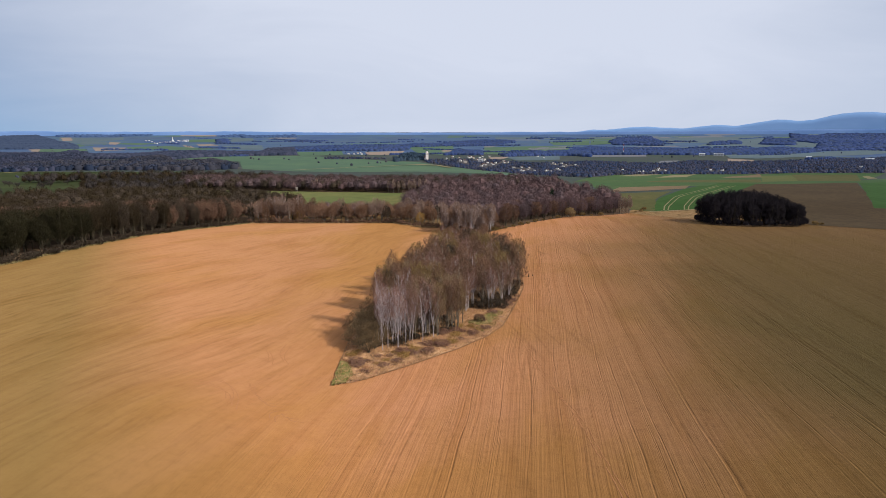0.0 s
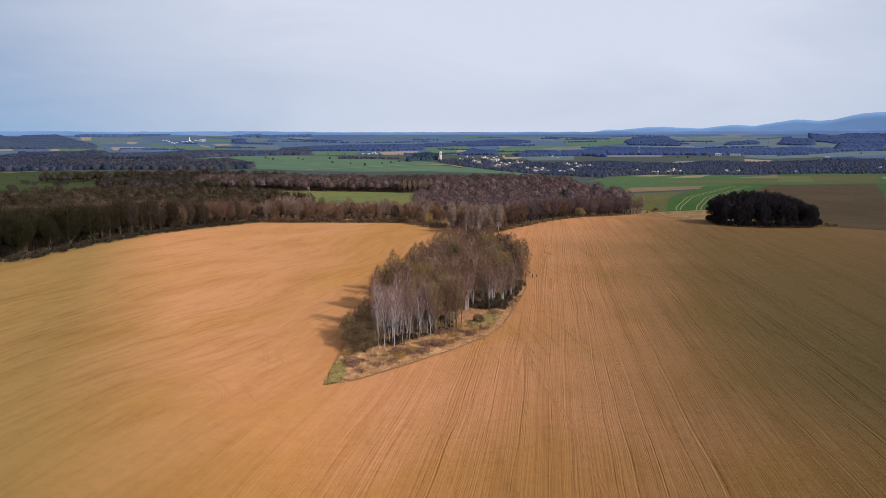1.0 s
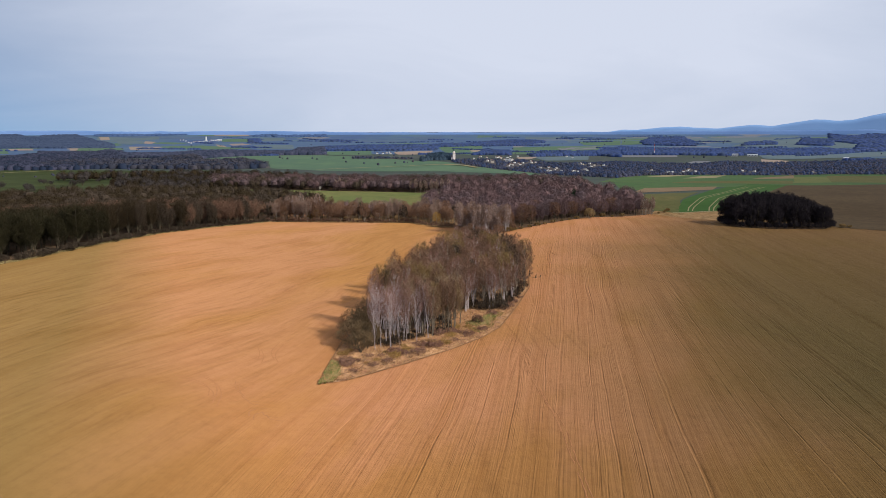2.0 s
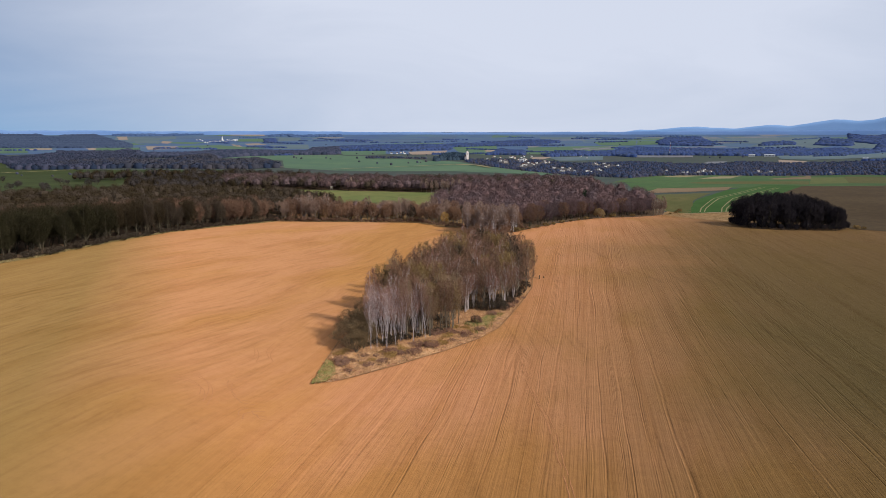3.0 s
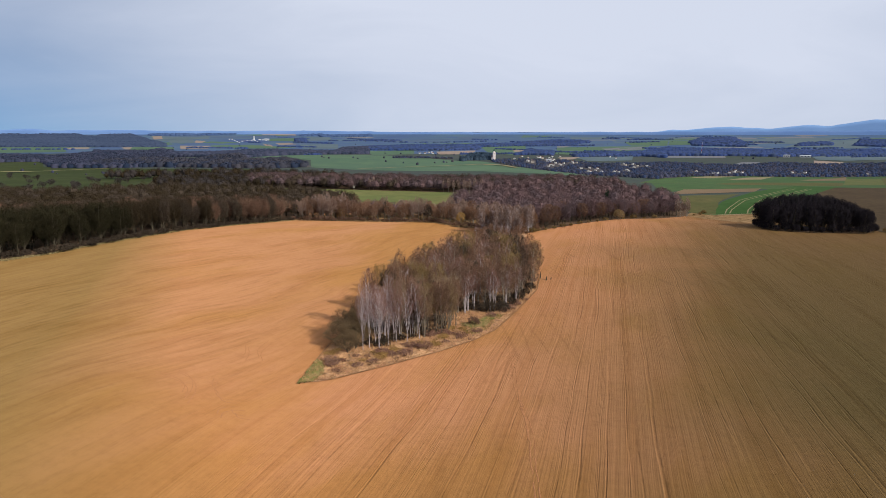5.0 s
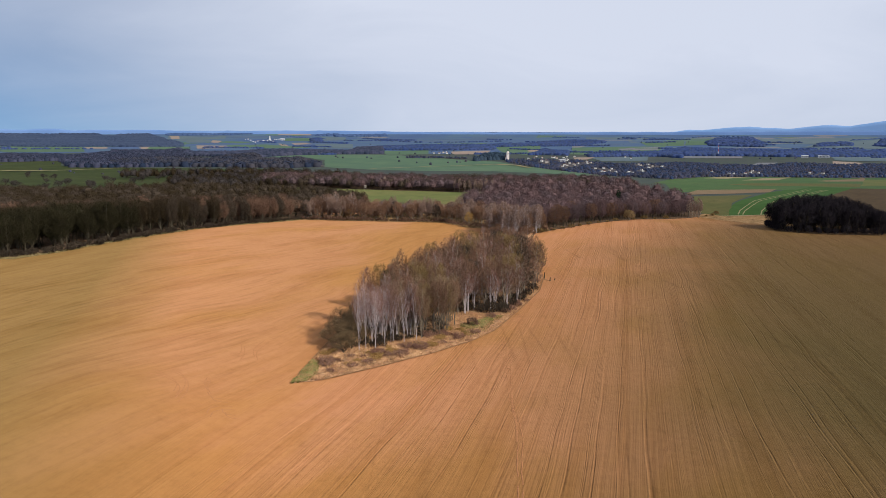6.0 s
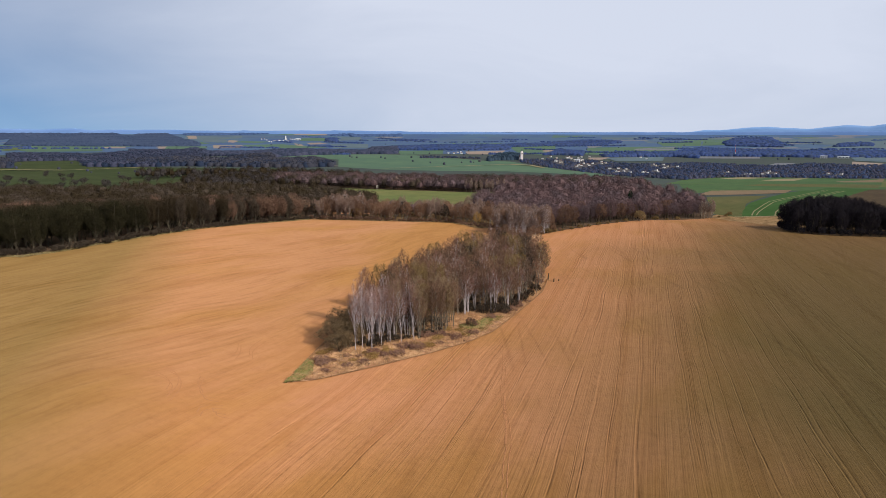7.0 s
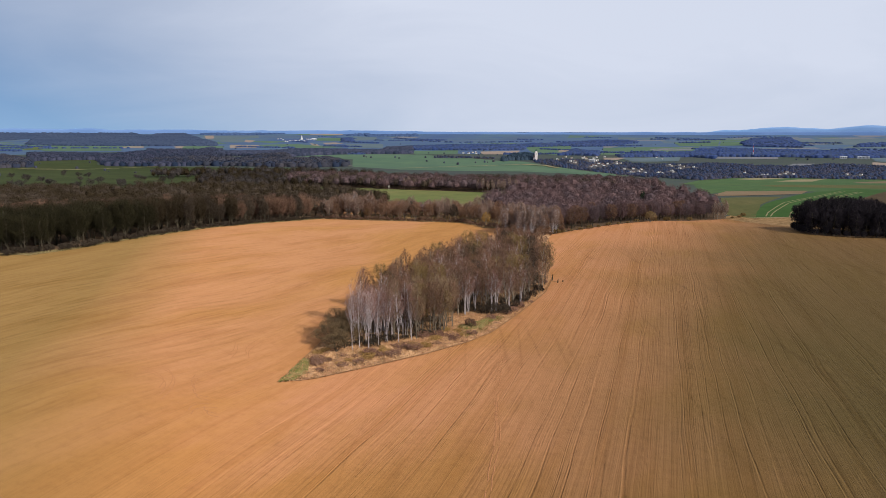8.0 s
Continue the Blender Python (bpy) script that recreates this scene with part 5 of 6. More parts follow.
meadow_tree = tree_thing("meadow_tree", "spreading bare tree standing in the green meadow", grow(97, 12.0, 6.6, 0.08, 18, 6, 800, 0.28, 2.2, 0.06, stems=2, upright=0.35, deep=0.75), DARK_BARK, ASHEN_TWIGS, "single trees in the western meadow")
plant([(-470, 640), (-452, 668), (-500, 690), (-520, 720), (-560, 735), (-478, 742), (-600, 800), (-640, 830), (-530, 800), (-505, 770), (-455, 800), (-440, 740), (-425, 700), (-680, 850), (-465, 615), (-480, 600), (-450, 590), (-520, 640), (-540, 660), (-575, 690), (-620, 720), (-435, 640), (-420, 620), (-510, 590), (-545, 615), (-660, 760), (-690, 720), (-640, 690), (-590, 640), (-720, 900), (-700, 780), (-430, 810)], [(meadow_tree, 1)], rng, 0.7, 1.15)

# ---- gully, shadow strip and posts at the copse corner ----
ribbon("gully", [(25.6, 234), (26.6, 231.8), (27.6, 231.2), (28.6, 231.6)], 0.7, 0.04, FURROW, "small dark washed-out gully at the copse corner", "gully", 0.15)
# Dark strip laid where a copse tree's shadow falls; no hollow there.
ribbon("gully", [(-24, 228), (-27, 226.6), (-30, 227.3), (-33, 226.8)], 0.45, 0.04, RUT, "thin dark strip painted for a tree shadow on soil", "gully", 0.1)
for x, y, h in ((25.9, 234.4, 2.2), (27.8, 230.6, 1.3), (29.4, 232.4, 0.7)):
    v, f = tube([(0, 0, -0.2), (0.03, 0, h * 0.6), (0.08, 0.05, h)], [0.17, 0.15, 0.1], 7)
    post = tagged(new("wooden_post", mesh_of("wooden_post", v, f, [DARK_BARK], None, True)), "weathered dark wooden post stub by the gully", "post", "posts at the copse corner")
    post.matrix_basis = pose(x, y, float(ground_z(x, y)))
# Turning marks of the tractor near the copse tip.
MARKS = ([(-28.1, 102.4), (-28.9, 104.6), (-27.8, 106.3), (-26, 107)], [(-26.9, 105.2), (-25.9, 103.4), (-23.6, 103.5)], [(-32.4, 110.9), (-30.9, 108.9), (-28.6, 109.4)], [(-35.6, 117.1), (-34.8, 114.2), (-32.6, 111.4)],
         [(-42.8, 117), (-39.2, 115.5), (-36.5, 111.2), (-35.2, 105.2)], [(-45.5, 113.9), (-42.8, 114.2), (-38.3, 112), (-37, 108)], [(-38.4, 137.6), (-36.5, 133.6), (-35.9, 130)], [(-33.1, 132.1), (-35.2, 135.7), (-35.1, 142.6)])
for path in MARKS:
    for _ in range(3):
        path = [path[0]] + [(a[0] * w + b[0] * (1 - w), a[1] * w + b[1] * (1 - w)) for a, b in zip(path, path[1:]) for w in (0.75, 0.25)] + [path[-1]]
    for aside in (0.0, 1.7):
        ribbon("turning_mark", [(x + aside * 0.7, y - aside * 0.7) for x, y in path], 0.2, 0.02, RUT_SOFT, "faint curved tractor turning mark in soil", "track", 0.02)
# ---- raised hide at the meadow's edge ----
HIDE_WOOD = bark("weathered_boards", (0.2, 0.17, 0.13), (0.5, 0.46, 0.4), (3, 3, 0.6), 0.35, 0.65)


def lumber(size, at):
    bm = bmesh.new()
    bmesh.ops.create_cube(bm, size=1, matrix=Matrix.Translation(at) @ Matrix.Diagonal((*size, 1)))
    me = bpy.data.meshes.new("board")
    bm.to_mesh(me)
    bm.free()
    me.materials.append(HIDE_WOOD)
    return me


hide = tagged(new("hunting_hide"), "small pale wooden hunting hide on legs", "hide")
for name, size, at in (("leg", (0.18, 0.18, 3.4), (-0.8, -0.8, 1.7)), ("leg", (0.18, 0.18, 3.4), (0.8, -0.8, 1.7)), ("leg", (0.18, 0.18, 3.4), (-0.8, 0.8, 1.7)), ("leg", (0.18, 0.18, 3.4), (0.8, 0.8, 1.7)),
                       ("floor_board", (2.0, 2.0, 0.12), (0, 0, 2.6)), ("front_wall", (1.9, 0.1, 1.1), (0, -0.9, 3.2)), ("back_wall", (1.9, 0.1, 1.9), (0, 0.9, 3.6)), ("side_wall", (0.1, 1.7, 1.5), (-0.9, 0, 3.4)), ("side_wall", (0.1, 1.7, 1.5), (0.9, 0, 3.4)), ("roof", (2.4, 2.4, 0.14), (0, 0, 4.5))):
    o = new(name, lumber(size, at))
    o.parent = hide
hide.matrix_basis = pose(-152, 668, float(ground_z(-152, 668)), 0, 0, 15)


# ---- far valley: woods, village, hills ----
# Where the houses of the village, the outlying farms and the far hamlet stand.
VILLAGE = [(20, 1470), (30, 1430), (50, 1770), (55, 1705), (85, 1865), (65, 1530), (75, 1560), (95, 1455), (85, 1420), (20, 1725), (5, 1830), (-10, 1555), (60, 1590), (70, 1365), (60, 1325), (125, 1505), (120, 1305), (140, 1240), (125, 1175), (145, 1185), (250, 1845), (230, 1545), (170, 1170), (200, 1255), (250, 1485), (235, 1430)]
OUTLYING = [(335, 1335), (425, 1400), (405, 1340), (415, 1325), (360, 1280), (350, 1270), (385, 1300), (525, 1325), (605, 1265), (800, 1340), (510, 1345), (-330, 2410), (-325, 2450), (-325, 2285), (-350, 2325), (-300, 2290), (-180, 2755), (-190, 2805)]
HAMLET = [(-1610, 3595), (-1605, 3620), (-1540, 3505), (-1480, 3400), (-1450, 3360), (-1475, 3450), (-1460, 3445), (-1465, 3495), (-1445, 3470), (-1445, 3505), (-1475, 3600), (-1395, 3460), (-1465, 3655), (-1440, 3615), (-1420, 3600), (-1415, 3625), (-1390, 3570), (-1415, 3420), (-1440, 3540)]
# A second row of houses behind the first along the village lanes.
VILLAGE += [(x + 9 + 17 * math.sin(3.7 * i), y + 42 + 30 * math.sin(2.3 * i)) for i, (x, y) in enumerate(VILLAGE)]
# Crowns and blue floors of the far woods carry distance haze as colour.
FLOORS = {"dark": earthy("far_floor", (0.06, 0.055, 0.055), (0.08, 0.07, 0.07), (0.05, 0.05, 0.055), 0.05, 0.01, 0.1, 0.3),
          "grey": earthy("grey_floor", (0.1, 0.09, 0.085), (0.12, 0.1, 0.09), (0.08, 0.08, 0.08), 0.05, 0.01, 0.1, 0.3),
          "blue": earthy("hazed_slate_floor", (0.032, 0.045, 0.082), (0.038, 0.05, 0.09), (0.028, 0.038, 0.072), 0.02, 0.01, 0.1, 0.3)}
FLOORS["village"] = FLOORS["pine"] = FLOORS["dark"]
HAZED_AZURE_TWIGS = hazy_crowns("hazed_azure_twigs", (0.0404, 0.0716, 0.153), (0.0539, 0.0885, 0.176), (0.06, 0.0945, 0.18))
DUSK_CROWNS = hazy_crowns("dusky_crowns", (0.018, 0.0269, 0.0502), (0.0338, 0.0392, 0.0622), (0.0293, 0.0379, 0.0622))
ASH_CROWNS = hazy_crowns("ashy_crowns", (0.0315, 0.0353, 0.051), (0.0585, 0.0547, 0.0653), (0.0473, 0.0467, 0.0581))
HAZED_SLATE_CROWNS = hazy_crowns("hazed_slate_crowns", (0.0265, 0.0477, 0.128), (0.0446, 0.0659, 0.156), (0.0389, 0.0608, 0.152))
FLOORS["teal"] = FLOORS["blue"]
FLOORS["azure"] = earthy("hazed_azure_floor", (0.074, 0.11, 0.2), (0.092, 0.13, 0.225), (0.066, 0.1, 0.19), 0.03, 0.005, 0.3, 1.0)
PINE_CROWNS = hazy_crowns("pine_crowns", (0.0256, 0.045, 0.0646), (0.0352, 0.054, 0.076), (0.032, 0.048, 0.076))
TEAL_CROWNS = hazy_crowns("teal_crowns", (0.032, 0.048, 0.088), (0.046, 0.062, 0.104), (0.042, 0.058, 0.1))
TWIGS = {"teal": [TEAL_CROWNS], "azure": [HAZED_AZURE_TWIGS], "dark": [DUSK_CROWNS, HAZED_VIOLET_TWIGS], "grey": [ASH_CROWNS, DUSK_CROWNS, ASH_CROWNS], "blue": [HAZED_SLATE_CROWNS, HAZED_BLUE_TWIGS, HAZED_SLATE_CROWNS], "pine": [PINE_CROWNS]}
for far_mat in (HAZY_COUNTRY, COUNTRY, *FLOORS.values(), HAZED_AZURE_TWIGS, DUSK_CROWNS, ASH_CROWNS, HAZED_SLATE_CROWNS, TEAL_CROWNS, PINE_CROWNS, *(m for k, m in FIELD.items() if k.startswith("far_") or k == "hazy")):
    # Plain diffuse for distant materials; haze is already in most of their colours.
    far_mat.node_tree.nodes["Principled BSDF"].inputs["Diffuse Roughness"].default_value = 0.0
WORDS = {"teal": "dark woodland on a far hill, coloured blue-grey for haze", "dark": "dark distant belt of bare woodland", "grey": "greyish bare woodland along the valley", "village": "bare garden trees between the village houses", "blue": "woodland far across the valley, coloured slate-blue for haze", "azure": "pale blue hazy woodland near the horizon", "pine": "small dark green pine wood beside the village"}
def crowns(name, label, points, height, radius, mats, rng, low=0.7, high=1.2, category="woodland", fuzz=0):
    """Rounded bare crowns of a distant wood, merging into one uneven roof, a little apart in size and outline."""
    n = len(points)
    a = np.arange(5) * 2 * math.pi / 5
    one = np.array([(math.cos(q) * 0.95, math.sin(q) * 0.95, -0.05) for q in a] + [(math.cos(q + 0.6) * 0.8, math.sin(q + 0.6) * 0.8, 0.74) for q in a] + [(0, 0, 1.0)])
    f = np.array([t for m in range(5) for t in ((m, (m + 1) % 5, 5 + m), ((m + 1) % 5, 5 + (m + 1) % 5, 5 + m), (5 + m, 5 + (m + 1) % 5, 10))])
    v = one[None] * np.array([radius, radius, height]) * rng.uniform(low, high, (n, 1, 1)) * rng.uniform(0.85, 1.12, (n, 11, 1))
    v[:, :, 2] *= rng.uniform(0.8, 1.1, (n, 1))
    v = v + np.column_stack([points, ground_z(points[:, 0], points[:, 1])])[:, None]
    vv, ff = v.reshape(-1, 3), (f[None] + (np.arange(n) * 11)[:, None, None]).reshape(-1, 3)
    tint = rng.integers(0, len(mats), n)
    index = np.repeat(tint, len(f))
    if fuzz:
        # Twigs that break up the outline of each crown.
        d = rng.normal(0, 1, (n * fuzz, 3))
        d[:, 2] = np.abs(d[:, 2]) + 0.3
        d /= np.linalg.norm(d, axis=1, keepdims=True)
        foot = np.repeat(v[:, 10] * 0.45 + v[:, 5:10].mean(1) * 0.55, fuzz, 0) - np.array([0, 0, height * 0.2])
        p0 = foot + d * np.array([radius, radius, height * 0.3]) * 0.62
        p1 = foot + (d + rng.normal(0, 0.25, d.shape)) * np.array([radius, radius, height * 0.42]) * rng.uniform(0.9, 1.25, (n * fuzz, 1))
        vv, ff = joined([(vv, ff), slivers(p0, p1, radius * 0.09, rng)])
        index = np.r_[index, np.repeat(tint, fuzz)]
    me = mesh_of(name, vv, ff, mats, index, True)
    return tagged(new(name, me), label, category, kind="stuff")


HOUSE_SPOTS = VILLAGE + OUTLYING


def clear_of_houses(p):
    """Leaves out trees on the camera's side of each house, keeping it in view."""
    ok = np.ones(len(p), bool)
    for x, y in HOUSE_SPOTS:
        ahead = (y - p[:, 1]) * 0.97 + (x - p[:, 0]) * x / y * 0.97
        aside = np.abs(p[:, 0] - x + ahead * x / y)
        ok &= ~((aside < 9) & (ahead > -10) & (ahead < 75))
    return p[ok]


rng = np.random.default_rng(31)


def far_wood(kind_of, outline):
    mid = math.hypot(*np.mean(outline, 0))
    # Farthest blue woods take the palest haze tint.
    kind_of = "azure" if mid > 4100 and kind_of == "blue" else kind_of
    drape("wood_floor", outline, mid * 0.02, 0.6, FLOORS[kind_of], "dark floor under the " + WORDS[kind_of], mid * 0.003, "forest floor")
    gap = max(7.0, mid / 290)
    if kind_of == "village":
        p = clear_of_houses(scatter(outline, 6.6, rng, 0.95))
        crowns("garden_trees", WORDS[kind_of], p, 4.2, 2.7, [HAZED_VIOLET_TWIGS, HAZED_BLUE_TWIGS, DUSK_CROWNS, HAZED_BLUE_TWIGS, HAZED_VIOLET_TWIGS, ASH_CROWNS], rng, 0.45, 1.25, "trees", 12)
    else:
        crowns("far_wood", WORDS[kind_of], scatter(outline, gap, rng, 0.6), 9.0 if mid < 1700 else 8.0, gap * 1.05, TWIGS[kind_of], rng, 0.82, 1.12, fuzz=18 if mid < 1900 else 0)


far_wood("dark", [(-1025, 1535), (-970, 1670), (-815, 1630), (-615, 1480), (-615, 1665), (-590, 1950), (-470, 2055), (-655, 2865), (-740, 2740), (-700, 2515), (-835, 2505), (-915, 2465), (-965, 2305), (-950, 2025), (-1050, 1980), (-1255, 2265), (-1150, 1935), (-1350, 2030)])
far_wood("grey", [(-785, 1175), (-585, 1170), (-425, 1145), (-365, 1185), (-355, 1160), (-435, 1300), (-480, 1335), (-530, 1290), (-710, 1660), (-645, 1310), (-800, 1390), (-830, 1245)])
far_wood("teal", [(-1680, 2525), (-1590, 2555), (-1515, 2740), (-1630, 2960), (-2040, 3520), (-2420, 3985), (-2535, 3825)])
far_wood("blue", [(-1420, 4240), (-1300, 4310), (-1350, 4470), (-1450, 4335)])
far_wood("blue", [(-1275, 4190), (-990, 4350), (-1025, 4505), (-1330, 4360)])
far_wood("blue", [(-1180, 3455), (-1135, 3480), (-1310, 3970), (-1325, 3860)])
far_wood("blue", [(-2275, 3940), (-1990, 4105), (-1760, 4445), (-1780, 4500), (-2085, 4300), (-2355, 4090)])
far_wood("teal", [(-2230, 2495), (-1785, 2460), (-1625, 2615), (-1640, 2865), (-1825, 3130), (-2240, 3730), (-2520, 3700), (-2820, 3920), (-2855, 3625), (-2765, 3155)])
far_wood("dark", [(-1130, 1290), (-1030, 1370), (-830, 1135), (-735, 1140), (-650, 1180), (-1135, 2115), (-1245, 1945), (-1150, 1540), (-1245, 1650), (-1530, 1725)])
far_wood("teal", [(-3800, 2650), (-3050, 2250), (-2500, 2350), (-2760, 3100), (-2880, 3650), (-3300, 3500)])
far_wood("grey", [(-965, 1040), (-935, 1075), (-1130, 1280), (-1420, 1510)])
far_wood("blue", [(-595, 2615), (-380, 2605), (-175, 2675), (-180, 2915), (10, 3060), (150, 3105), (335, 3545), (185, 3855), (15, 3600), (-225, 3060), (-560, 3050), (-675, 2965)])
far_wood("pine", [(-120, 1425), (-75, 1450), (-55, 1475), (-60, 1545), (-120, 2125), (-110, 1500), (-110, 1370)])
far_wood("blue", [(-20, 2050), (15, 2070), (90, 2030), (110, 2500), (25, 2720), (15, 2550)])
far_wood("blue", [(150, 1910), (335, 2065), (395, 1945), (600, 2950), (440, 2625), (290, 2220), (150, 2025)])
far_wood("blue", [(740, 3135), (920, 2970), (925, 3010), (1200, 4140), (1000, 4110), (765, 3325)])
far_wood("blue", [(435, 2125), (605, 2125), (715, 2080), (840, 2100), (1000, 2215), (1295, 2425), (1330, 2490), (1230, 2615), (1145, 2545), (1080, 2625), (930, 2610), (810, 2755), (590, 2900)])
far_wood("blue", [(1110, 2970), (1270, 3025), (1325, 3165), (1370, 3385), (1240, 3115), (1285, 3255), (1185, 3135)])
far_wood("blue", [(1330, 2980), (1425, 2865), (1485, 2980), (1770, 3600), (1715, 3760), (1395, 3080)])
far_wood("blue", [(1580, 3180), (1555, 2915), (1295, 2440), (1565, 2480), (2600, 4145), (2390, 4265), (2105, 3980), (2060, 4195)])
far_wood("village", [(195, 955), (270, 1085), (385, 1195), (485, 1185), (610, 1205), (735, 1160), (1250, 1980), (1075, 1830), (905, 1705), (785, 1680), (675, 1655), (615, 1745), (515, 1635), (430, 1665), (350, 1720)])
far_wood("village", [(-55, 1410), (25, 1250), (110, 1045), (195, 945), (355, 1730), (170, 1505), (80, 1630), (-55, 1465)])
far_wood("village", [(-275, 1470), (-140, 1480), (-140, 1465), (-265, 1425)])

# Hedges and narrow belts of trees between the distant fields.
for i in range(60):
    a, r = radians(rng.uniform(-45, 33)), rng.uniform(1900, 4500)
    w, d, skew = r * rng.uniform(0.012, 0.05), 6 + r * rng.uniform(0.0005, 0.004), rng.uniform(-1.0, 1.0)
    cx, cy = 15 + r * math.sin(a), r * math.cos(a)
    gap = max(7.0, r / 290)
    p = scatter([(cx - w, cy - d - w * skew), (cx + w, cy - d + w * skew), (cx + w, cy + d + w * skew), (cx - w, cy + d - w * skew)], gap, rng, 0.7)
    if len(p):
        crowns("tree_belt", "narrow hazy belt of bare trees between fields", p, 6.0, gap * 0.7, TWIGS["azure" if r > 4100 else "blue"], rng)

# Single trees over the green rise and the open valley.
p = np.concatenate([np.column_stack([rng.uniform(-430, 0, 16), rng.uniform(1230, 1500, 16)]), np.column_stack([rng.uniform(-1400, 1400, 120), rng.uniform(1900, 3600, 120)]), np.column_stack([rng.uniform(-1000, -560, 16), rng.uniform(850, 1250, 16)])])
crowns("scattered_trees", "scattered single bare trees among the fields", p, 5.5, 3.2, [HAZED_VIOLET_TWIGS, ASH_CROWNS], rng, 0.4, 1.1, "trees")

PLASTER = earthy("white_plaster", (0.86, 0.85, 0.83), (0.82, 0.8, 0.78), (0.76, 0.75, 0.72), 0.5, 0.1, 0.05, 0.02)
CREAM = earthy("cream_plaster", (0.7, 0.62, 0.55), (0.64, 0.57, 0.5), (0.58, 0.52, 0.46), 0.5, 0.1, 0.05, 0.02)
TILE = earthy("red_tiles", (0.15, 0.085, 0.07), (0.13, 0.075, 0.062), (0.11, 0.066, 0.058), 1.0, 0.2, 0.3, 0.05)
SLATE = earthy("grey_tiles", (0.12, 0.12, 0.13), (0.16, 0.15, 0.15), (0.1, 0.1, 0.11), 1.0, 0.2, 0.3, 0.05)
PINKISH = earthy("pinkish_plaster", (0.784, 0.696, 0.659), (0.717, 0.636, 0.61), (0.829, 0.78, 0.756), 0.3, 0.08, 0.05, 0.02)
METAL = earthy("white_sheet_metal", (0.6, 0.61, 0.64), (0.54, 0.55, 0.58), (0.5, 0.51, 0.54), 0.4, 0.1, 0.02, 0.02, 0.5)
RED_PAINT = earthy("red_paint", (0.5, 0.06, 0.05), (0.45, 0.06, 0.05), (0.4, 0.06, 0.05), 1.0, 0.3, 0.02, 0.01, 0.6)
GLASS_DARK = earthy("dark_window", (0.03, 0.035, 0.04), (0.04, 0.045, 0.05), (0.03, 0.03, 0.035), 0.5, 0.1, 0.0, 0.01, 0.15)


def part(name, bm, mat, parent, label=""):
    me = bpy.data.meshes.new(name)
    bm.to_mesh(me)
    bm.free()
    me.materials.append(mat)
    ob = new(name, me)
    ob.parent = parent
    return tagged(ob, label)


def block(w, l, z0, z1, x=0, y=0):
    bm = bmesh.new()
    bmesh.ops.create_cube(bm, size=1, matrix=Matrix.Translation((x, y, (z0 + z1) / 2)) @ Matrix.Diagonal((w, l, z1 - z0, 1)))
    return bm


def gable(w, l, z0, rise, over=0.4):
    """A gable roof with eaves, ridge along y, with real thickness."""
    bm = bmesh.new()
    a, b, t = w / 2 + over, l / 2 + over, 0.3
    prof = [(-a, z0 - 0.2), (0, z0 + rise), (a, z0 - 0.2), (a, z0 - 0.2 + t), (0, z0 + rise + t), (-a, z0 - 0.2 + t)]
    rows = [[bm.verts.new((x, s * b, z)) for x, z in prof] for s in (-1, 1)]
    for i in range(6):
        j = (i + 1) % 6
        bm.faces.new((rows[0][i], rows[0][j], rows[1][j], rows[1][i]))
    for row in rows:
        bm.faces.new((row[0], row[1], row[4], row[5]))
        bm.faces.new((row[1], row[2], row[3], row[4]))
    bmesh.ops.recalc_face_normals(bm, faces=bm.faces)
    return bm


def gable_walls(w, l, h, rise):
    bm = bmesh.new()
    prof = [(-w / 2, -1.5), (w / 2, -1.5), (w / 2, h), (0, h + rise), (-w / 2, h)]
    rows = [[bm.verts.new((x, s * l / 2, z)) for x, z in prof] for s in (-1, 1)]
    for i in range(5):
        j = (i + 1) % 5
        bm.faces.new((rows[0][i], rows[0][j], rows[1][j], rows[1][i]))
    bm.faces.new(rows[0])
    bm.faces.new(rows[1])
    bmesh.ops.recalc_face_normals(bm, faces=bm.faces)
    return bm


def house(label, w, l, h, rise, wall_mat, roof_mat, group, windows=True):
    top = tagged(new("house"), label, "house", group)
    part("wall", gable_walls(w, l, h, rise), wall_mat, top)
    part("roof", gable(w, l, h, rise), roof_mat, top)
    part("chimney", block(0.8, 0.8, h + rise * 0.4, h + rise + 1.0, w * 0.12, l * 0.2), TILE, top)
    if windows:
        for s in (-1, 1):
            part("window", block(1.2, 0.12, 1.0, 2.4, s * w * 0.24, -l / 2 - 0.05), GLASS_DARK, top)
    part("door", block(1.1, 0.14, 0, 2.1, 0, -l / 2 - 0.06), SLATE, top)
    for s in (-1, 1):
        part("window", block(0.12, 1.3, 1.0, 2.4, w / 2 + 0.05, s * l * 0.22), GLASS_DARK, top)
    return top


rng = np.random.default_rng(41)
HOUSES = [house("white plastered house with a red tiled roof", 7, 9, 4.5, 2.5, PLASTER, TILE, "village houses"), house("cream house with a grey tiled roof", 7, 10, 4.5, 2.6, CREAM, SLATE, "village houses"),
          house("white house with a grey tiled roof", 8, 10, 4, 2.6, PLASTER, SLATE, "village houses"), house("cream house with a red tiled roof", 6.5, 8, 4.5, 2.5, CREAM, TILE, "village houses")]


for i, (x, y) in enumerate(VILLAGE + OUTLYING + HAMLET):
    m = pose(x, y, float(ground_z(x, y)) + 0.6, 0, 0, rng.uniform(0, 360)) @ Matrix.Scale(0.68 if y < 2000 else 0.95, 4)
    if i < 4:
        HOUSES[i].matrix_basis = m
    else:
        copy_thing(HOUSES[int(rng.choice((0, 2))) if y > 3000 or i % 3 else int(rng.integers(0, 4))], m)


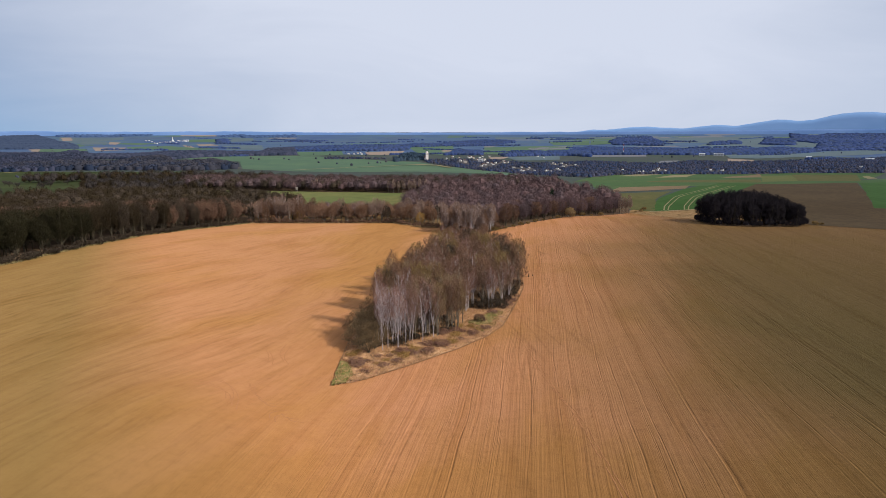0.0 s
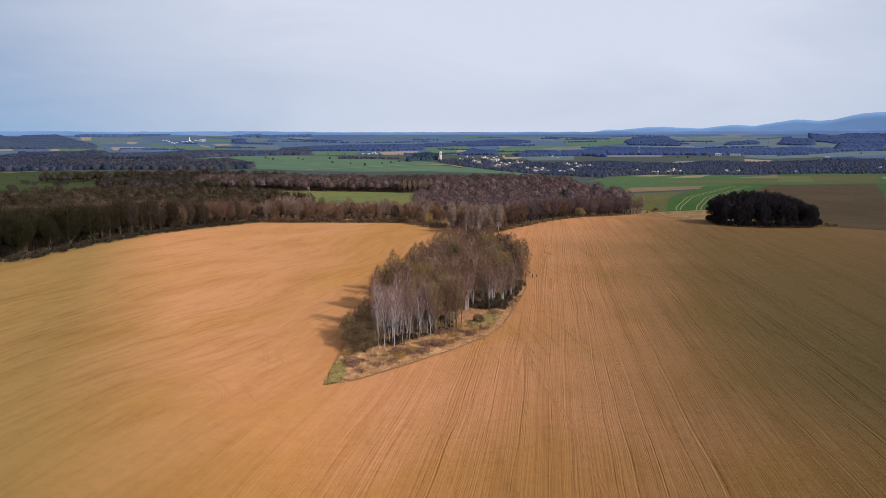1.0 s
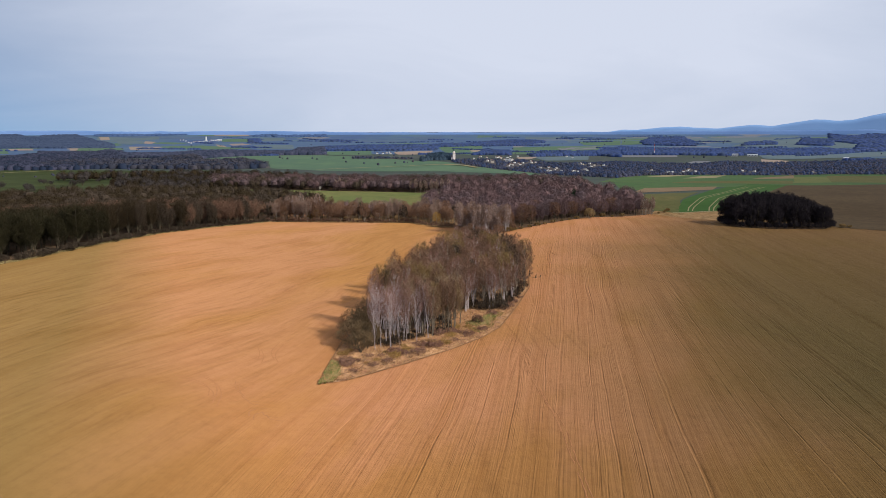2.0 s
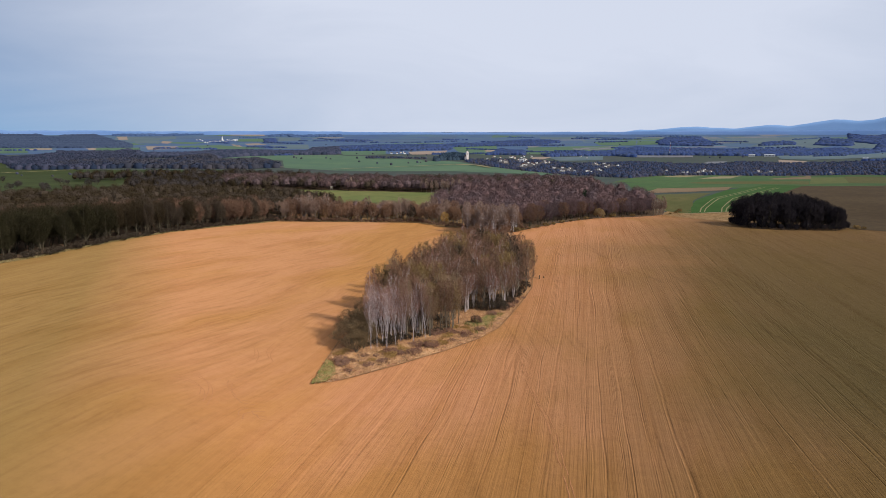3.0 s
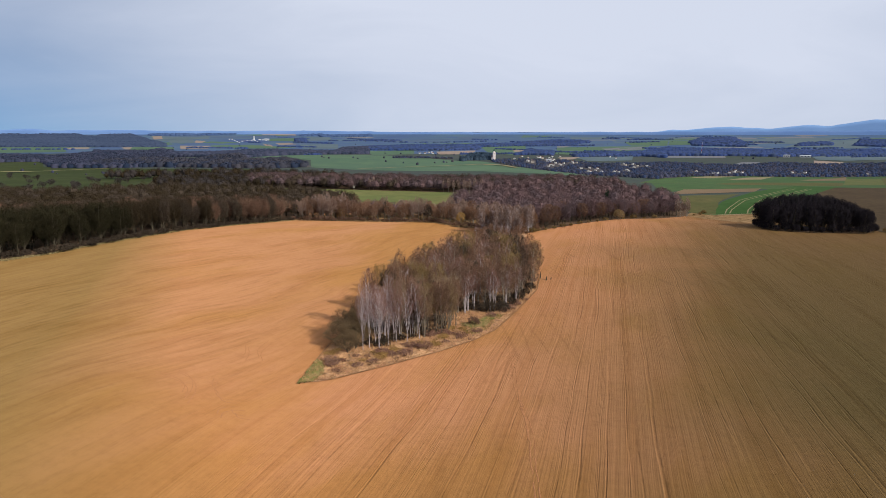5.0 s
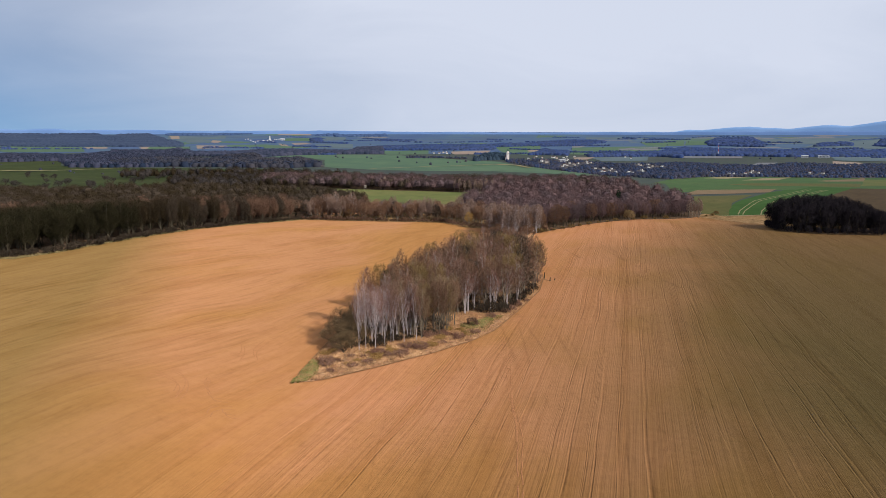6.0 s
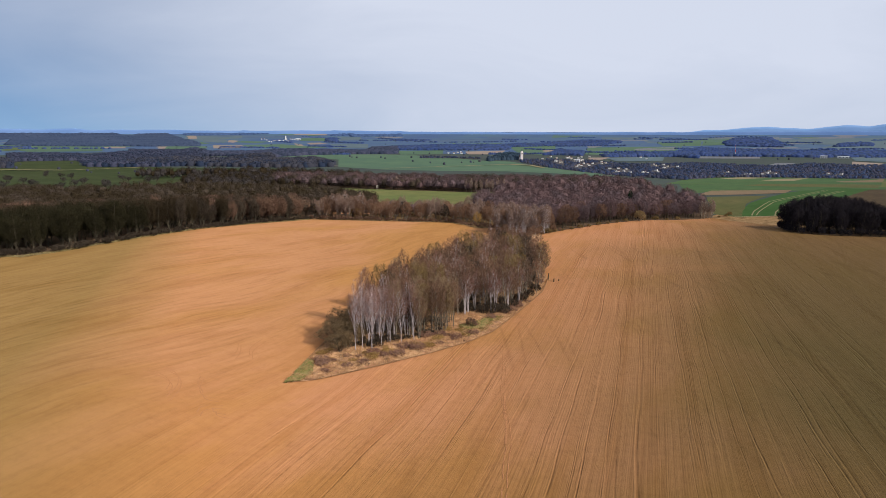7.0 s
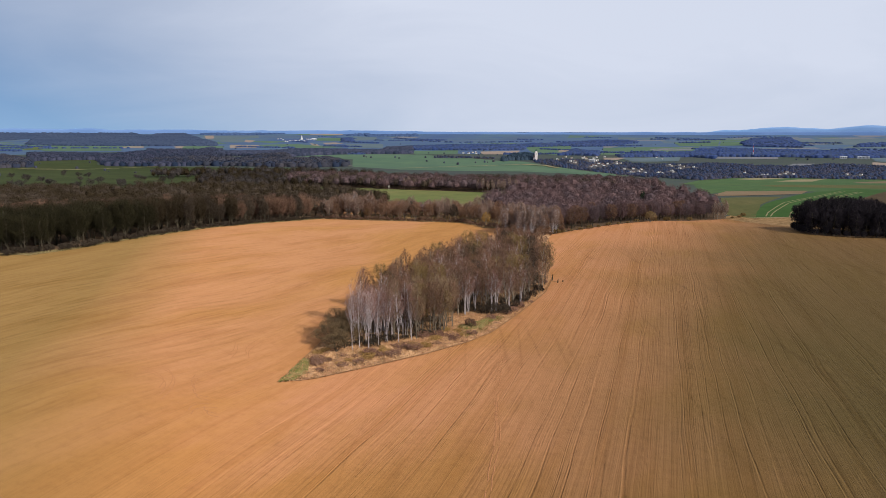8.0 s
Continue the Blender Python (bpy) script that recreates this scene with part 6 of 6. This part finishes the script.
def hall(x, y, w, l, h, turn, label):
    top = tagged(new("farm_hall"), label, "hall", "long white halls")
    part("wall", gable_walls(w, l, h, w * 0.12), METAL, top)
    part("roof", gable(w, l, h, w * 0.12), METAL, top)
    for s in (-0.3, 0, 0.3):
        part("gate", block(0.15, l * 0.12, 0, h * 0.7, -w / 2 - 0.1, s * l), SLATE, top)
    top.matrix_basis = pose(x, y, float(ground_z(x, y)) + 1.5, 0, 0, turn)


for x, y, w, l, h, a in ((745, 2040, 8, 17, 4.5, 75), (795, 2040, 8, 28, 3.5, 72), (960, 1845, 8, 12, 4, 65), (1035, 1700, 8, 18, 4, 60), (-1395, 3590, 12, 26, 6, 110), (65, 1500, 6, 10, 4, 80)):
    hall(x, y, w, l, h, a, "long white sheet-metal farm hall")


COPPER = earthy("weathered_copper", (0.05, 0.11, 0.09), (0.06, 0.13, 0.1), (0.04, 0.08, 0.07), 0.6, 0.2, 0.05, 0.02)


def church(x, y, h, wall_mat, label):
    top = tagged(new("church"), label, "church")
    part("nave", gable_walls(8, 15, 5, 4), wall_mat, top)
    part("roof", gable(8, 15, 5, 4), TILE, top, "red tiled nave roof")
    tower = part("tower", block(5.0, 5.0, -1.5, h * 0.68, 0, -10), wall_mat, top)
    bm = bmesh.new()
    bmesh.ops.create_cone(bm, cap_ends=True, segments=8, radius1=2.4, radius2=2.0, depth=h * 0.14, matrix=Matrix.Translation((0, -10, h * 0.75)))
    part("belfry", bm, wall_mat, tower)
    bm = bmesh.new()
    bmesh.ops.create_cone(bm, cap_ends=True, segments=8, radius1=2.2, radius2=0.1, depth=h * 0.18, matrix=Matrix.Translation((0, -10, h * 0.91)))
    part("spire", bm, COPPER if h < 24 else SLATE, tower, "dark pointed spire")
    for s in (-1, 1):
        part("window", block(0.9, 0.15, h * 0.5, h * 0.6, s * 1.0, -12.55), GLASS_DARK, top)
    top.matrix_basis = pose(x, y, float(ground_z(x, y)) + 1.2, 0, 0, 20)


church(-55, 1470, 23, PINKISH, "pinkish-white village church with a tall slender tower")
church(-1470, 3600, 24, PLASTER, "white hamlet church with a pointed tower")

mast = tagged(new("radio_mast"), "red and white banded lattice radio mast", "mast")
for i in range(6):
    bm = bmesh.new()
    bmesh.ops.create_cone(bm, cap_ends=True, segments=4, radius1=1.3 - i * 0.18, radius2=1.12 - i * 0.18, depth=6.6, matrix=Matrix.Translation((0, 0, 3.3 + i * 6.6)))
    part("mast_section", bm, RED_PAINT if i % 2 == 0 else METAL, mast)
mast.matrix_basis = pose(540, 2150, float(ground_z(540, 2150)))

# Skyline hills scaled to the camera's view; haze painted as blue colour and glow.
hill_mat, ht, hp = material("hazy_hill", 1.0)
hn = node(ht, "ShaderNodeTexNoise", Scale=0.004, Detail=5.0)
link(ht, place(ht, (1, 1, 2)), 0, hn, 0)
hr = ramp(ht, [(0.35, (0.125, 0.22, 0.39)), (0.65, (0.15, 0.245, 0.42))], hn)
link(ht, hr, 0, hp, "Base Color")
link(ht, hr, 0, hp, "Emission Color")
# Glow added for the haze before the hills.
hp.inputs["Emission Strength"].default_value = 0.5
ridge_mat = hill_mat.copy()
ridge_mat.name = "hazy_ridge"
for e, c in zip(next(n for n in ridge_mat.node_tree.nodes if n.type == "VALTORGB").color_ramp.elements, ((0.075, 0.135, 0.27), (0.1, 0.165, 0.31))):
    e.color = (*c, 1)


def skyline(name, label, near, mat, ridge, roughness, seed):
    """A ridge by its bearing and its height over eye level, both in degrees."""
    az = np.arange(-50, 46, 0.1)
    up = np.interp(az, [a for a, _ in ridge], [h for _, h in ridge])
    k = np.exp(-0.5 * (np.arange(-12, 13) / 1.8) ** 2)
    up = np.convolve(np.pad(up, 12, mode="edge"), k / k.sum(), "valid")
    fine = np.random.default_rng(seed)
    for step in (0.9, 0.3):
        knots = np.arange(-50, 46.5, step)
        up = up + np.interp(az, knots, fine.uniform(-1, 1, len(knots))) * roughness * step
    z = 48 + near * np.tan(np.radians(up))
    rows = [np.column_stack([15 + (near + d) * np.sin(np.radians(az)), (near + d) * np.cos(np.radians(az)), 18 + (z - 18) * s]) for d, s in ((0, 0), (20, 0.35), (40, 0.75), (60, 1.0), (70, 0.85), (80, 0.0))]
    v = np.stack(rows).reshape(-1, 3)
    n = len(az)
    i, j = np.meshgrid(np.arange(len(rows) - 1), np.arange(n - 1), indexing="ij")
    f = np.stack([i * n + j, i * n + j + 1, (i + 1) * n + j + 1, (i + 1) * n + j], -1).reshape(-1, 4)
    tagged(new(name, mesh_of(name, v, f, [mat], None, True)), label, "hills", kind="structure")


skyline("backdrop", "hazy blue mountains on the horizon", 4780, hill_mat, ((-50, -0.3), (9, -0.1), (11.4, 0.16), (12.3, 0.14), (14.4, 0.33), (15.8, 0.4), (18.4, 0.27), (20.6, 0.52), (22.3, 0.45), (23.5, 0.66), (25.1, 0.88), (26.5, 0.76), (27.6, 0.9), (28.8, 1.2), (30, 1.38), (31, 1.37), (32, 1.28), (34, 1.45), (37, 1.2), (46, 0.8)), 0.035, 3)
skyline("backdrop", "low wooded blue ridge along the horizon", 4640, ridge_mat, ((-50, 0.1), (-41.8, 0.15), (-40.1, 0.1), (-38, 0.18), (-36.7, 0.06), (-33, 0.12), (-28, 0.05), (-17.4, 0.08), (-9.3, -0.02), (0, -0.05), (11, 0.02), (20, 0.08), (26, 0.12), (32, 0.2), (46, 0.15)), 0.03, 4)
